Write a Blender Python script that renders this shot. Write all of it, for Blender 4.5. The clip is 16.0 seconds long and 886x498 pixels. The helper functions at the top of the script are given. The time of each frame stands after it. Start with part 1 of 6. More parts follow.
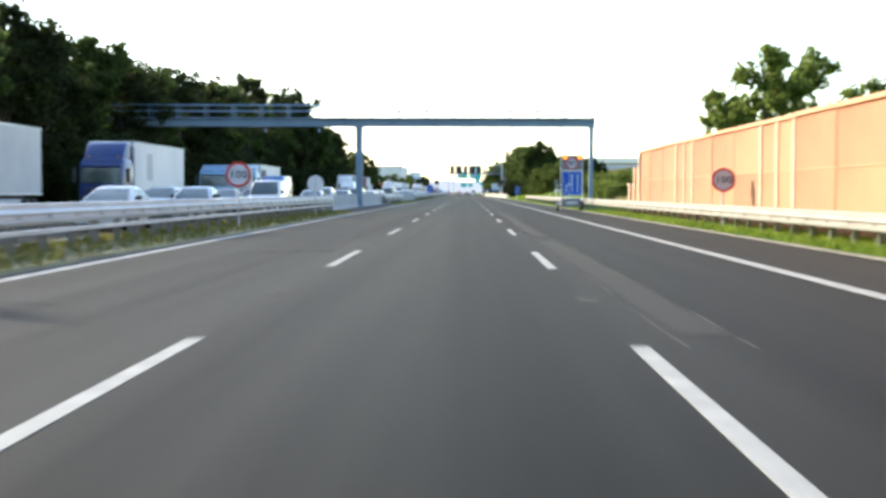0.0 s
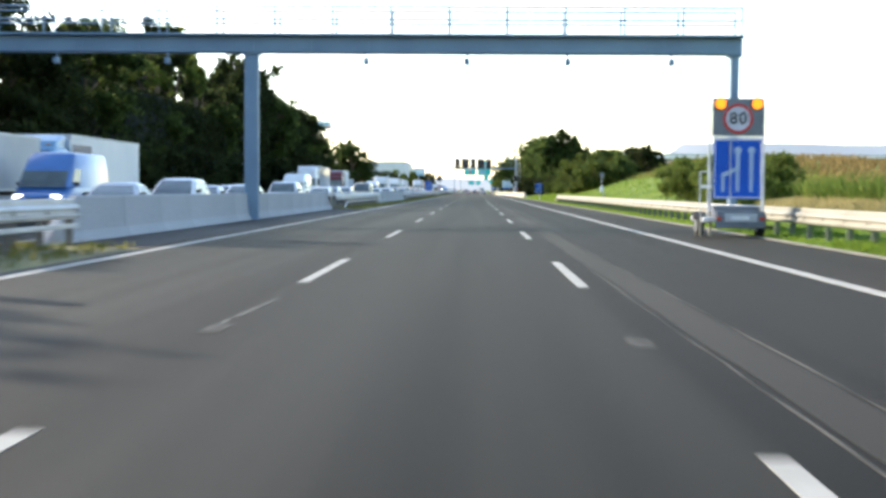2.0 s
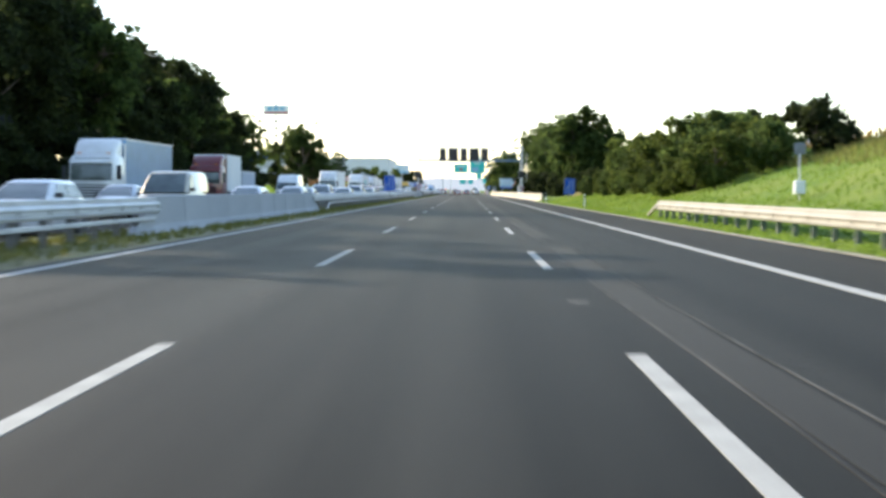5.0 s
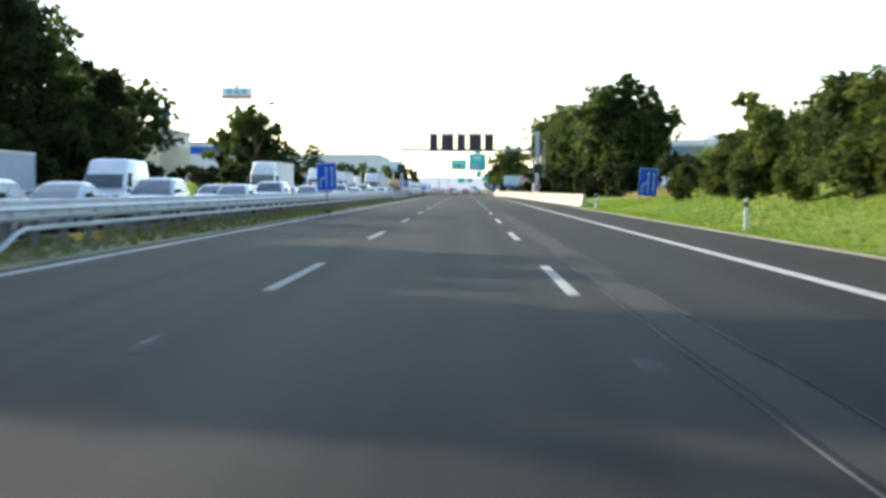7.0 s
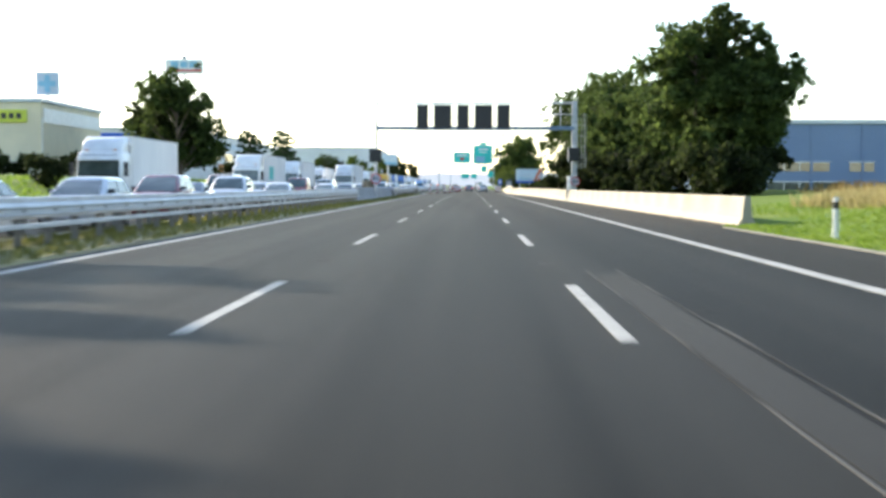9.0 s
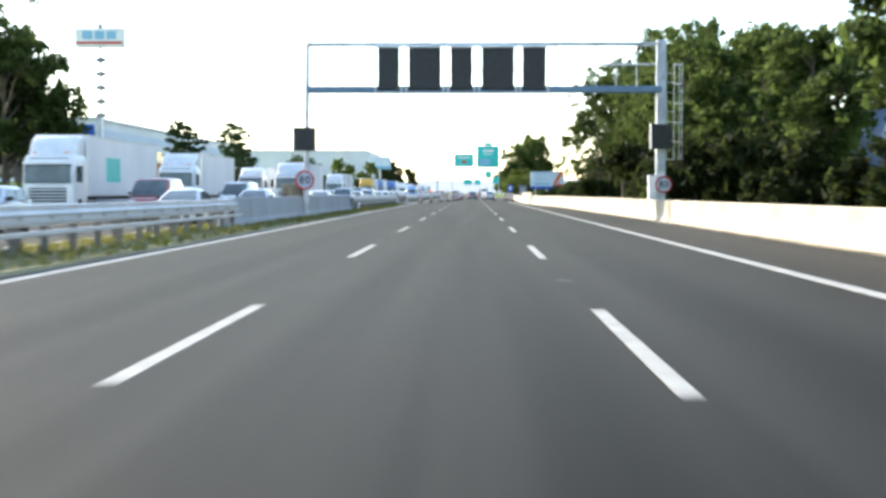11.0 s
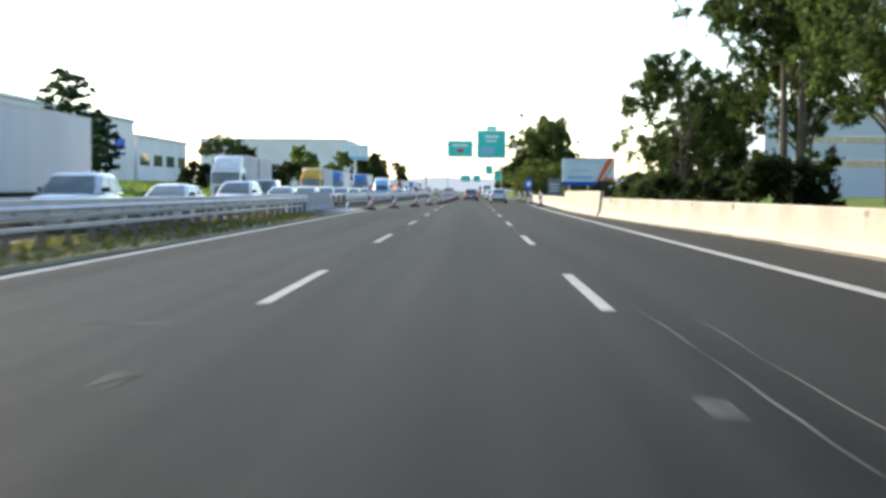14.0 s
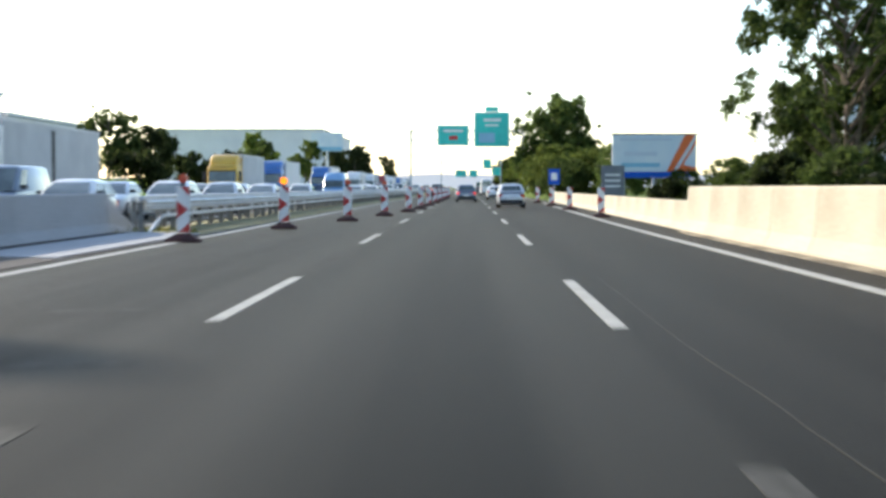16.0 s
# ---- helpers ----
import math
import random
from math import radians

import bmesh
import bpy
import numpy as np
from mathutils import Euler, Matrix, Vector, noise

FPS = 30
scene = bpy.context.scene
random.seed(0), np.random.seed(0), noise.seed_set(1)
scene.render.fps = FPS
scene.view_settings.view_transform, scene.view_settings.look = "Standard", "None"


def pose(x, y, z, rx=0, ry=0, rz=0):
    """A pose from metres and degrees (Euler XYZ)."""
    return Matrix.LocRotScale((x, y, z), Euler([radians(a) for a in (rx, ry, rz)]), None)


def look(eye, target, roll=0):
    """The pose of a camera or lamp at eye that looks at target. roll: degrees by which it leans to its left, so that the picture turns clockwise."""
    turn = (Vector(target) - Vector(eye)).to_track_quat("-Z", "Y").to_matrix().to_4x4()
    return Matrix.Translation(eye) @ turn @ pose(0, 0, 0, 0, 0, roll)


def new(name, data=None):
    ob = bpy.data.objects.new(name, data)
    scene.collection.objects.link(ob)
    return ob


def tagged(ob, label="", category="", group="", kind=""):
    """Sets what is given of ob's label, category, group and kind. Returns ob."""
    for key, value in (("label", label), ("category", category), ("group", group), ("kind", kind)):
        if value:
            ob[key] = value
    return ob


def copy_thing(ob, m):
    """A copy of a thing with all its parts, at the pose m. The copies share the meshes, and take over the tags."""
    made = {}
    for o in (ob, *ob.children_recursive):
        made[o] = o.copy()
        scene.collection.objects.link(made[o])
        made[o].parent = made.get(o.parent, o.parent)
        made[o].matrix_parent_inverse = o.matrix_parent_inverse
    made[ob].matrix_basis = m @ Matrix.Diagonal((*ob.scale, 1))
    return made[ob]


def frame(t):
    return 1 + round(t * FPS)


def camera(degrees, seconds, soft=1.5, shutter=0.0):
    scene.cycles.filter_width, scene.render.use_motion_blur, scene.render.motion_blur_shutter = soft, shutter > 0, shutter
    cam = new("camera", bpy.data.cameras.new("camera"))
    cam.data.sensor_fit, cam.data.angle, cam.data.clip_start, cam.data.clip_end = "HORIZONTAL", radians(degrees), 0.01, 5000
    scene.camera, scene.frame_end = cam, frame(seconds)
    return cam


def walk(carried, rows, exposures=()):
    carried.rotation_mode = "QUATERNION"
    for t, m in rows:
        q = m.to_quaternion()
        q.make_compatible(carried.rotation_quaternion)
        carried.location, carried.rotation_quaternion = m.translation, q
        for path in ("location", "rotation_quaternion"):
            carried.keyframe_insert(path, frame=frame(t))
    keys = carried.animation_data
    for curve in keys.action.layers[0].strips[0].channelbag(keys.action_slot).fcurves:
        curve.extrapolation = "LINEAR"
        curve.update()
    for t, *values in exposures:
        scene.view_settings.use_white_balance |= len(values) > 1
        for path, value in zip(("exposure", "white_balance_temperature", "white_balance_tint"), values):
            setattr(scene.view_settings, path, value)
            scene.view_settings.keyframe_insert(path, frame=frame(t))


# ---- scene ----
# The camera rides in the middle lane of a motorway, 1.27 m above the asphalt.
cam = camera(35.71, 16.0, soft=3.2, shutter=0.4)
EYE = 1.27
# seconds, x, y, yaw, pitch, roll
ROWS = [
    (0.0, -0.024, 0.003, 1.011, -2.357, 0.154),
    (0.5, -0.024, 14.779, 1.092, -2.476, 0.156),
    (1.0, -0.021, 29.497, 1.225, -2.437, 0.266),
    (1.5, -0.027, 44.159, 1.312, -2.446, 0.297),
    (2.0, -0.038, 58.809, 1.335, -2.449, 0.403),
    (2.5, -0.031, 73.378, 1.228, -2.443, 0.154),
    (3.0, -0.041, 87.967, 1.141, -2.348, -0.012),
    (3.5, -0.057, 102.428, 1.097, -2.434, 0.077),
    (4.0, 0.003, 115.916, 1.068, -2.475, 0.223),
    (6.5, 0.106, 189.793, 0.955, -2.389, 0.257),
    (7.0, 0.093, 204.352, 0.956, -2.481, 0.235),
    (7.5, 0.133, 219.423, 1.040, -2.557, 0.263),
    (8.0, 0.186, 234.318, 1.189, -2.638, 0.068),
    (8.5, 0.184, 248.997, 1.197, -2.725, -0.003),
    (9.0, 0.109, 263.732, 1.126, -2.630, 0.119),
    (11.5, 0.008, 334.291, 1.272, -2.329, 0.009),
    (12.0, -0.050, 348.230, 1.245, -2.341, 0.088),
    (12.5, -0.017, 362.252, 1.234, -2.238, -0.028),
    (13.0, -0.028, 376.236, 1.220, -2.288, 0.202),
    (13.5, -0.031, 390.252, 1.219, -2.350, 0.049),
    (14.0, -0.073, 404.254, 1.174, -2.432, 0.442),
    (14.5, -0.028, 418.467, 1.055, -2.333, 0.283),
    (15.0, 0.032, 432.529, 0.993, -2.416, 0.019),
    (15.5, 0.046, 446.419, 1.118, -2.564, 0.262),
    (16.0, 0.025, 460.520, 1.024, -2.566, 0.116),
]
EXPOSURE = 1.57
STOPS = ((0.0, 0.1), (1.0, 0.12), (2.5, 0.05), (3.5, -0.08), (4.2, 0.0), (6.5, -0.05), (8.0, 0.08), (9.2, 0.1), (11.5, 0.32), (12.2, 0.32), (13.0, 0.05), (14.5, -0.15), (16.0, -0.2))
walk(cam, [(t, pose(x, y, EYE, 90 + pitch, -roll, yaw)) for t, x, y, yaw, pitch, roll in ROWS], [(t, EXPOSURE + e) for t, e in STOPS])

# ---- light ----
SUN_TURN, SUN_HEIGHT = -51.8, 22.4
world = bpy.data.worlds.new("world")
scene.world = world
world.use_nodes = True
wn = world.node_tree
sky = wn.nodes.new("ShaderNodeTexSky")
sky.sky_type, sky.sun_disc = "NISHITA", False
sky.sun_elevation, sky.sun_rotation = radians(SUN_HEIGHT), radians(SUN_TURN)
sky.dust_density, sky.air_density, sky.ozone_density = 0.6, 1.0, 1.0
wn.nodes["Background"].inputs["Strength"].default_value = 0.14
wn.links.new(sky.outputs["Color"], wn.nodes["Background"].inputs["Color"])
sun_data = bpy.data.lights.new("sun", "SUN")
sun_data.energy, sun_data.angle, sun_data.color = 3.3, radians(0.6), (1.0, 0.90, 0.76)
sun = new("sun", sun_data)
sun_way = Vector((math.sin(radians(SUN_TURN)) * math.cos(radians(SUN_HEIGHT)), math.cos(radians(SUN_TURN)) * math.cos(radians(SUN_HEIGHT)), math.sin(radians(SUN_HEIGHT))))
sun.matrix_world = look(sun_way * 200, (0, 0, 0))


# ---- materials ----
def material(name, colour, rough=0.6, metal=0.0, second=None, scale=3.0, stretch=(1, 1, 1), fine=0.0, fine_scale=60.0, bump=0.0, coat=0.0, island=0.0, emit=0.0, low=0.35, high=0.65, gloss=0.5):
    """A surface with variation at two scales: large patches towards a second colour, and fine grain with relief."""
    m = bpy.data.materials.new(name)
    m.use_nodes = True
    t = m.node_tree
    b = t.nodes["Principled BSDF"]
    b.inputs["Roughness"].default_value, b.inputs["Metallic"].default_value = rough, metal
    b.inputs["Coat Weight"].default_value, b.inputs["Specular IOR Level"].default_value = coat, gloss
    c = (*colour, 1.0)
    b.inputs["Base Color"].default_value = c
    if emit:
        b.inputs["Emission Color"].default_value, b.inputs["Emission Strength"].default_value = c, emit
    if not (second or fine or bump or island):
        return m
    place = t.nodes.new("ShaderNodeTexCoord")
    mapped = t.nodes.new("ShaderNodeMapping")
    mapped.inputs["Scale"].default_value = stretch
    t.links.new(place.outputs["Object"], mapped.inputs["Vector"])
    grown = None
    if second:
        n = t.nodes.new("ShaderNodeTexNoise")
        n.inputs["Scale"].default_value, n.inputs["Detail"].default_value = scale, 5
        t.links.new(mapped.outputs["Vector"], n.inputs["Vector"])
        ramp = t.nodes.new("ShaderNodeMapRange")
        ramp.inputs["From Min"].default_value, ramp.inputs["From Max"].default_value = low, high
        t.links.new(n.outputs["Fac"], ramp.inputs["Value"])
        mix = t.nodes.new("ShaderNodeMix")
        mix.data_type = "RGBA"
        mix.inputs["A"].default_value, mix.inputs["B"].default_value = c, (*second, 1.0)
        t.links.new(ramp.outputs["Result"], mix.inputs["Factor"])
        grown = mix.outputs["Result"]
    if fine or bump:
        f = t.nodes.new("ShaderNodeTexNoise")
        f.inputs["Scale"].default_value, f.inputs["Detail"].default_value = fine_scale, 3
        t.links.new(place.outputs["Object"], f.inputs["Vector"])
        if bump:
            r = t.nodes.new("ShaderNodeBump")
            r.inputs["Strength"].default_value, r.inputs["Distance"].default_value = bump, 0.01
            t.links.new(f.outputs["Fac"], r.inputs["Height"])
            t.links.new(r.outputs["Normal"], b.inputs["Normal"])
    if fine or island:
        hue = t.nodes.new("ShaderNodeHueSaturation")
        hue.inputs["Color"].default_value = c
        if grown:
            t.links.new(grown, hue.inputs["Color"])
        sums = t.nodes.new("ShaderNodeMath")
        sums.operation, sums.inputs[0].default_value = "ADD", 1.0
        if fine:
            k = t.nodes.new("ShaderNodeMapRange")
            k.inputs["From Min"].default_value, k.inputs["From Max"].default_value = 0.3, 0.7
            k.inputs["To Min"].default_value, k.inputs["To Max"].default_value = 1 - fine, 1 + fine
            t.links.new(f.outputs["Fac"], k.inputs["Value"])
            t.links.new(k.outputs["Result"], sums.inputs[0])
        sums.inputs[1].default_value = 0.0
        if island:
            info = t.nodes.new("ShaderNodeObjectInfo")
            k = t.nodes.new("ShaderNodeMapRange")
            k.inputs["To Min"].default_value, k.inputs["To Max"].default_value = -island, island
            t.links.new(info.outputs["Random"], k.inputs["Value"])
            t.links.new(k.outputs["Result"], sums.inputs[1])
        t.links.new(sums.outputs["Value"], hue.inputs["Value"])
        grown = hue.outputs["Color"]
    if grown:
        t.links.new(grown, b.inputs["Base Color"])
    return m


def leaf_material(name, dark, light, scale=0.5, thinness=1.3):
    """Leaves: two greens in clumps and single leaves, with light that passes through."""
    m = bpy.data.materials.new(name)
    m.use_nodes = True
    t = m.node_tree
    b = t.nodes["Principled BSDF"]
    b.inputs["Roughness"].default_value, b.inputs["Specular IOR Level"].default_value = 0.8, 0.12
    place, info, geo = t.nodes.new("ShaderNodeTexCoord"), t.nodes.new("ShaderNodeObjectInfo"), t.nodes.new("ShaderNodeNewGeometry")
    n = t.nodes.new("ShaderNodeTexNoise")
    n.inputs["Scale"].default_value, n.inputs["Detail"].default_value = scale, 3
    t.links.new(place.outputs["Object"], n.inputs["Vector"])
    s = t.nodes.new("ShaderNodeMath")
    s.operation = "MULTIPLY_ADD"
    s.inputs[1].default_value = 0.45
    t.links.new(geo.outputs["Random Per Island"], s.inputs[0])
    t.links.new(n.outputs["Fac"], s.inputs[2])
    r = t.nodes.new("ShaderNodeMapRange")
    r.inputs["From Min"].default_value, r.inputs["From Max"].default_value = 0.4, 1.0
    t.links.new(s.outputs["Value"], r.inputs["Value"])
    mix = t.nodes.new("ShaderNodeMix")
    mix.data_type = "RGBA"
    mix.inputs["A"].default_value, mix.inputs["B"].default_value = (*dark, 1), (*light, 1)
    t.links.new(r.outputs["Result"], mix.inputs["Factor"])
    hue = t.nodes.new("ShaderNodeHueSaturation")
    v = t.nodes.new("ShaderNodeMapRange")
    v.inputs["To Min"].default_value, v.inputs["To Max"].default_value = 0.8, 1.2
    t.links.new(info.outputs["Random"], v.inputs["Value"])
    t.links.new(v.outputs["Result"], hue.inputs["Value"])
    t.links.new(mix.outputs["Result"], hue.inputs["Color"])
    t.links.new(hue.outputs["Color"], b.inputs["Base Color"])
    glow = t.nodes.new("ShaderNodeBsdfTranslucent")
    thin = t.nodes.new("ShaderNodeHueSaturation")
    thin.inputs["Value"].default_value, thin.inputs["Hue"].default_value = thinness, 0.49
    t.links.new(hue.outputs["Color"], thin.inputs["Color"])
    t.links.new(thin.outputs["Color"], glow.inputs["Color"])
    both = t.nodes.new("ShaderNodeMixShader")
    both.inputs["Fac"].default_value = 0.42
    t.links.new(b.outputs["BSDF"], both.inputs[1])
    t.links.new(glow.outputs["BSDF"], both.inputs[2])
    t.links.new(both.outputs["Shader"], t.nodes["Material Output"].inputs["Surface"])
    return m


def lane_glare(m, left, right):
    """Sun glare put into the colour: paler towards the median, darker towards the shoulder."""
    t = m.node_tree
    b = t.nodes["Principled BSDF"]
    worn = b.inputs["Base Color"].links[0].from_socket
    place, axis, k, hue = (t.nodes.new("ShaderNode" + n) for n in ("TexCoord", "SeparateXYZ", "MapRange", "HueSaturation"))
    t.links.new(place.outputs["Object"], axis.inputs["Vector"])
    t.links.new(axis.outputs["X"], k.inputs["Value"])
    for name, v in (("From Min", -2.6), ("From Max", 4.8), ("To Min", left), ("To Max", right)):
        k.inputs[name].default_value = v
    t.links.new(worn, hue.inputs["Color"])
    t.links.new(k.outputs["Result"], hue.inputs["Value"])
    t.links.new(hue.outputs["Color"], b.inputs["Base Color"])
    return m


ASPHALT = lane_glare(material("asphalt", (0.0158, 0.0150, 0.0119), 0.70, gloss=0.05, second=(0.0380, 0.0364, 0.0300), scale=1.0, stretch=(0.9, 0.012, 1), fine=0.28, fine_scale=45, bump=0.35, low=0.38, high=0.62), 1.06, 0.42)
SHOULDER = material("dark_asphalt", (0.0160, 0.0142, 0.0115), 0.75, gloss=0.05, second=(0.026, 0.0233, 0.0195), scale=0.8, stretch=(1, 0.05, 1), fine=0.25, fine_scale=40, bump=0.35)
TRENCH = material("trench_asphalt", (0.037, 0.036, 0.031), 0.8, gloss=0.10, second=(0.026, 0.025, 0.0215), scale=0.4, stretch=(1, 0.10, 1), fine=0.2, fine_scale=35, bump=0.25)
for surface in (ASPHALT, SHOULDER, TRENCH):
    # sheen stands in for haze: it lightens the road seen at low angles
    sheened = surface.node_tree.nodes["Principled BSDF"]
    sheened.inputs["Sheen Weight"].default_value, sheened.inputs["Sheen Roughness"].default_value = 0.115, 0.16
    sheened.inputs["Sheen Tint"].default_value = (1.0, 0.94, 0.84, 1.0)
SEALANT = material("sealant", (0.095, 0.092, 0.082), 0.8, gloss=0.1, second=(0.030, 0.029, 0.026), scale=0.35, fine=0.2, low=0.42, high=0.58)
LINE = material("line_paint", (0.42, 0.412, 0.375), 0.75, gloss=0.15, second=(0.30, 0.295, 0.265), scale=2.2, fine=0.15, fine_scale=30)
WORN = material("worn_paint", (0.085, 0.083, 0.074), 0.85, gloss=0.1, second=(0.036, 0.035, 0.030), scale=4.5, fine=0.25, low=0.44, high=0.6)
SCRAPE = material("scraped_paint", (0.16, 0.157, 0.14), 0.8, gloss=0.1, second=(0.045, 0.044, 0.038), scale=2.5, fine=0.25, low=0.4, high=0.62)
CONCRETE = material("concrete", (0.43, 0.385, 0.295), 0.9, gloss=0.2, second=(0.30, 0.262, 0.192), scale=0.55, stretch=(1, 0.5, 0.8), fine=0.14, fine_scale=16, bump=0.3, island=0.05, low=0.42, high=0.78)
CONCRETE_GREY = material("grey_concrete", (0.43, 0.435, 0.44), 0.9, gloss=0.2, second=(0.34, 0.345, 0.35), scale=0.45, stretch=(1, 0.3, 1), fine=0.10, fine_scale=16, bump=0.2, island=0.06)
DUST = material("pale_dust", (0.33, 0.28, 0.20), 0.95, gloss=0.1, second=(0.12, 0.10, 0.075), scale=1.4, stretch=(1, 0.4, 1), fine=0.3, fine_scale=18, bump=0.4)
RUST = material("rust_stain", (0.22, 0.12, 0.055), 0.9, gloss=0.1, second=(0.36, 0.27, 0.17), scale=6, fine=0.3, fine_scale=30)
KERB = material("kerb_concrete", (0.23, 0.21, 0.16), 0.9, second=(0.15, 0.145, 0.09), scale=1.1, fine=0.12, fine_scale=20)
GALV = material("galvanised_steel", (0.66, 0.67, 0.68), 0.48, 0.5, second=(0.50, 0.51, 0.52), scale=1.2, stretch=(1, 0.3, 1), fine=0.06, fine_scale=30)
POST_STEEL = material("weathered_steel", (0.25, 0.25, 0.24), 0.6, 0.5, second=(0.16, 0.14, 0.12), scale=3, fine=0.1)
CREAM_RAIL = material("cream_rail", (0.36, 0.335, 0.27), 0.6, 0.0, gloss=0.2, second=(0.25, 0.225, 0.17), scale=0.9, stretch=(1, 0.25, 1), fine=0.08, low=0.4, high=0.7)
GREEN_STEEL = material("green_steel", (0.10, 0.14, 0.09), 0.65, 0.2, second=(0.14, 0.13, 0.10), scale=4, fine=0.1)
GANTRY = material("blue_gantry_paint", (0.15, 0.235, 0.33), 0.5, 0.15, second=(0.12, 0.19, 0.28), scale=0.7, fine=0.05)
POLE = material("grey_pole", (0.58, 0.61, 0.64), 0.45, 0.5, second=(0.36, 0.38, 0.41), scale=1.5, fine=0.05)
BLACK = material("matt_black", (0.012, 0.012, 0.013), 0.5, second=(0.02, 0.02, 0.021), scale=4, fine=0.1)
WHITE = material("white_enamel", (0.78, 0.78, 0.77), 0.4, second=(0.68, 0.68, 0.67), scale=2, fine=0.03)
RED = material("red_sheeting", (0.50, 0.022, 0.022), 0.45, second=(0.40, 0.02, 0.02), scale=3, fine=0.05)
BLUE = material("blue_sheeting", (0.010, 0.10, 0.52), 0.6, gloss=0.25, second=(0.009, 0.08, 0.44), scale=1.2, fine=0.04)
GREEN = material("green_sheeting", (0.02, 0.56, 0.50), 0.45, second=(0.02, 0.48, 0.44), scale=1.0, fine=0.04)
SIGN_GREY = material("grey_board", (0.20, 0.215, 0.24), 0.7, gloss=0.2, second=(0.16, 0.17, 0.19), scale=2, fine=0.05)
AMBER = material("amber_lens", (0.85, 0.34, 0.02), 0.25, second=(0.7, 0.26, 0.02), scale=8)
AMBER_LIT = material("lit_amber_lens", (1.0, 0.22, 0.0), 0.3, emit=0.75)
ARROW = material("reflective_arrow", (0.36, 0.46, 0.62), 0.5, second=(0.28, 0.38, 0.56), scale=3, fine=0.05)
FACE = material("reflective_face", (0.52, 0.53, 0.60), 0.5, second=(0.44, 0.45, 0.53), scale=3, fine=0.05)
MAIZE = leaf_material("maize_leaves", (0.035, 0.085, 0.012), (0.22, 0.28, 0.06), 0.9)
TASSEL = leaf_material("maize_tassels", (0.19, 0.125, 0.05), (0.30, 0.215, 0.09), 0.3)
RED_LENS = material("red_lens", (0.45, 0.03, 0.015), 0.25, second=(0.55, 0.08, 0.03), scale=8)
RED_LIT = material("lit_red_lens", (0.85, 0.03, 0.02), 0.3, emit=0.45)
PALE_BLUE = material("pale_blue_cladding", (0.50, 0.57, 0.66), 0.6, second=(0.44, 0.51, 0.60), scale=0.1, fine=0.03, fine_scale=3)
LAMP = material("headlight", (0.85, 0.86, 0.88), 0.1, 0.2, second=(0.6, 0.62, 0.66), scale=6)
LAMP_LIT = material("lit_headlight", (1.0, 0.97, 0.9), 0.2, emit=1.8)
# paler patches put light from sky and interior into the glass colour
GLASS = material("tinted_glass", (0.045, 0.060, 0.056), 0.04, gloss=0.95, second=(0.11, 0.135, 0.125), scale=0.9)
RUBBER = material("rubber", (0.018, 0.018, 0.018), 0.85, second=(0.03, 0.029, 0.027), scale=5, fine=0.1)
FOOT_RED = material("red_brown_rubber", (0.085, 0.028, 0.024), 0.85, second=(0.05, 0.022, 0.02), scale=6, fine=0.15)
RIM = material("alloy_rim", (0.45, 0.46, 0.48), 0.35, 0.8, second=(0.3, 0.3, 0.31), scale=6)
TRIM = material("black_plastic", (0.025, 0.025, 0.027), 0.55, second=(0.04, 0.04, 0.042), scale=3)
GRASS_SOIL = material("grass_soil", (0.095, 0.155, 0.020), 0.95, gloss=0.1, second=(0.16, 0.195, 0.038), scale=0.16, fine=0.2, fine_scale=3.5, bump=0.4)
VERGE = material("dry_verge", (0.215, 0.20, 0.075), 0.95, second=(0.14, 0.118, 0.058), scale=0.5, fine=0.3, fine_scale=6, bump=0.4)
GRASS = leaf_material("grass_blades", (0.075, 0.145, 0.015), (0.20, 0.28, 0.042), 0.25)
DRY_GRASS = leaf_material("dry_grass_blades", (0.10, 0.125, 0.03), (0.25, 0.235, 0.07), 0.35)
STRAW = leaf_material("straw", (0.27, 0.235, 0.09), (0.44, 0.37, 0.17), 0.4)
CROP = leaf_material("crop_leaves", (0.13, 0.095, 0.035), (0.24, 0.17, 0.065), 0.12)
# shade of the backlit wood put into the leaf colour
SHADED_LEAF = leaf_material("leaves", (0.0065, 0.0105, 0.0045), (0.028, 0.038, 0.011), 0.5, 2.4)
BUSH_LEAF = leaf_material("bush_leaves", (0.020, 0.037, 0.008), (0.118, 0.148, 0.030), 0.6)
# the leaf colour raised, mainly for trees on the sunlit side
LEAF_MID = leaf_material("mid_green_leaves", (0.013, 0.024, 0.007), (0.064, 0.092, 0.023), 0.6, 2.2)
LEAF_LIGHT = leaf_material("light_leaves", (0.036, 0.062, 0.012), (0.14, 0.175, 0.038), 0.5, 2.0)
NEEDLE = leaf_material("needles", (0.014, 0.035, 0.014), (0.045, 0.075, 0.03), 0.6)
# the wood's shade is put into this near-black colour
IVY = material("shaded_ivy", (0.007, 0.010, 0.008), 0.95, gloss=0.05, second=(0.020, 0.023, 0.021), scale=0.22, stretch=(1, 0.6, 1.4), fine=0.35, fine_scale=4, bump=0.6)
BARE = material("bare_asphalt", (0.075, 0.064, 0.056), 0.8, gloss=0.2, second=(0.032, 0.029, 0.027), scale=0.5, stretch=(1, 0.15, 1), fine=0.3, fine_scale=14, bump=0.4)
BARK = material("bark", (0.075, 0.055, 0.038), 0.95, second=(0.12, 0.095, 0.07), scale=4, stretch=(1, 1, 0.2), fine=0.25, fine_scale=25, bump=0.6)
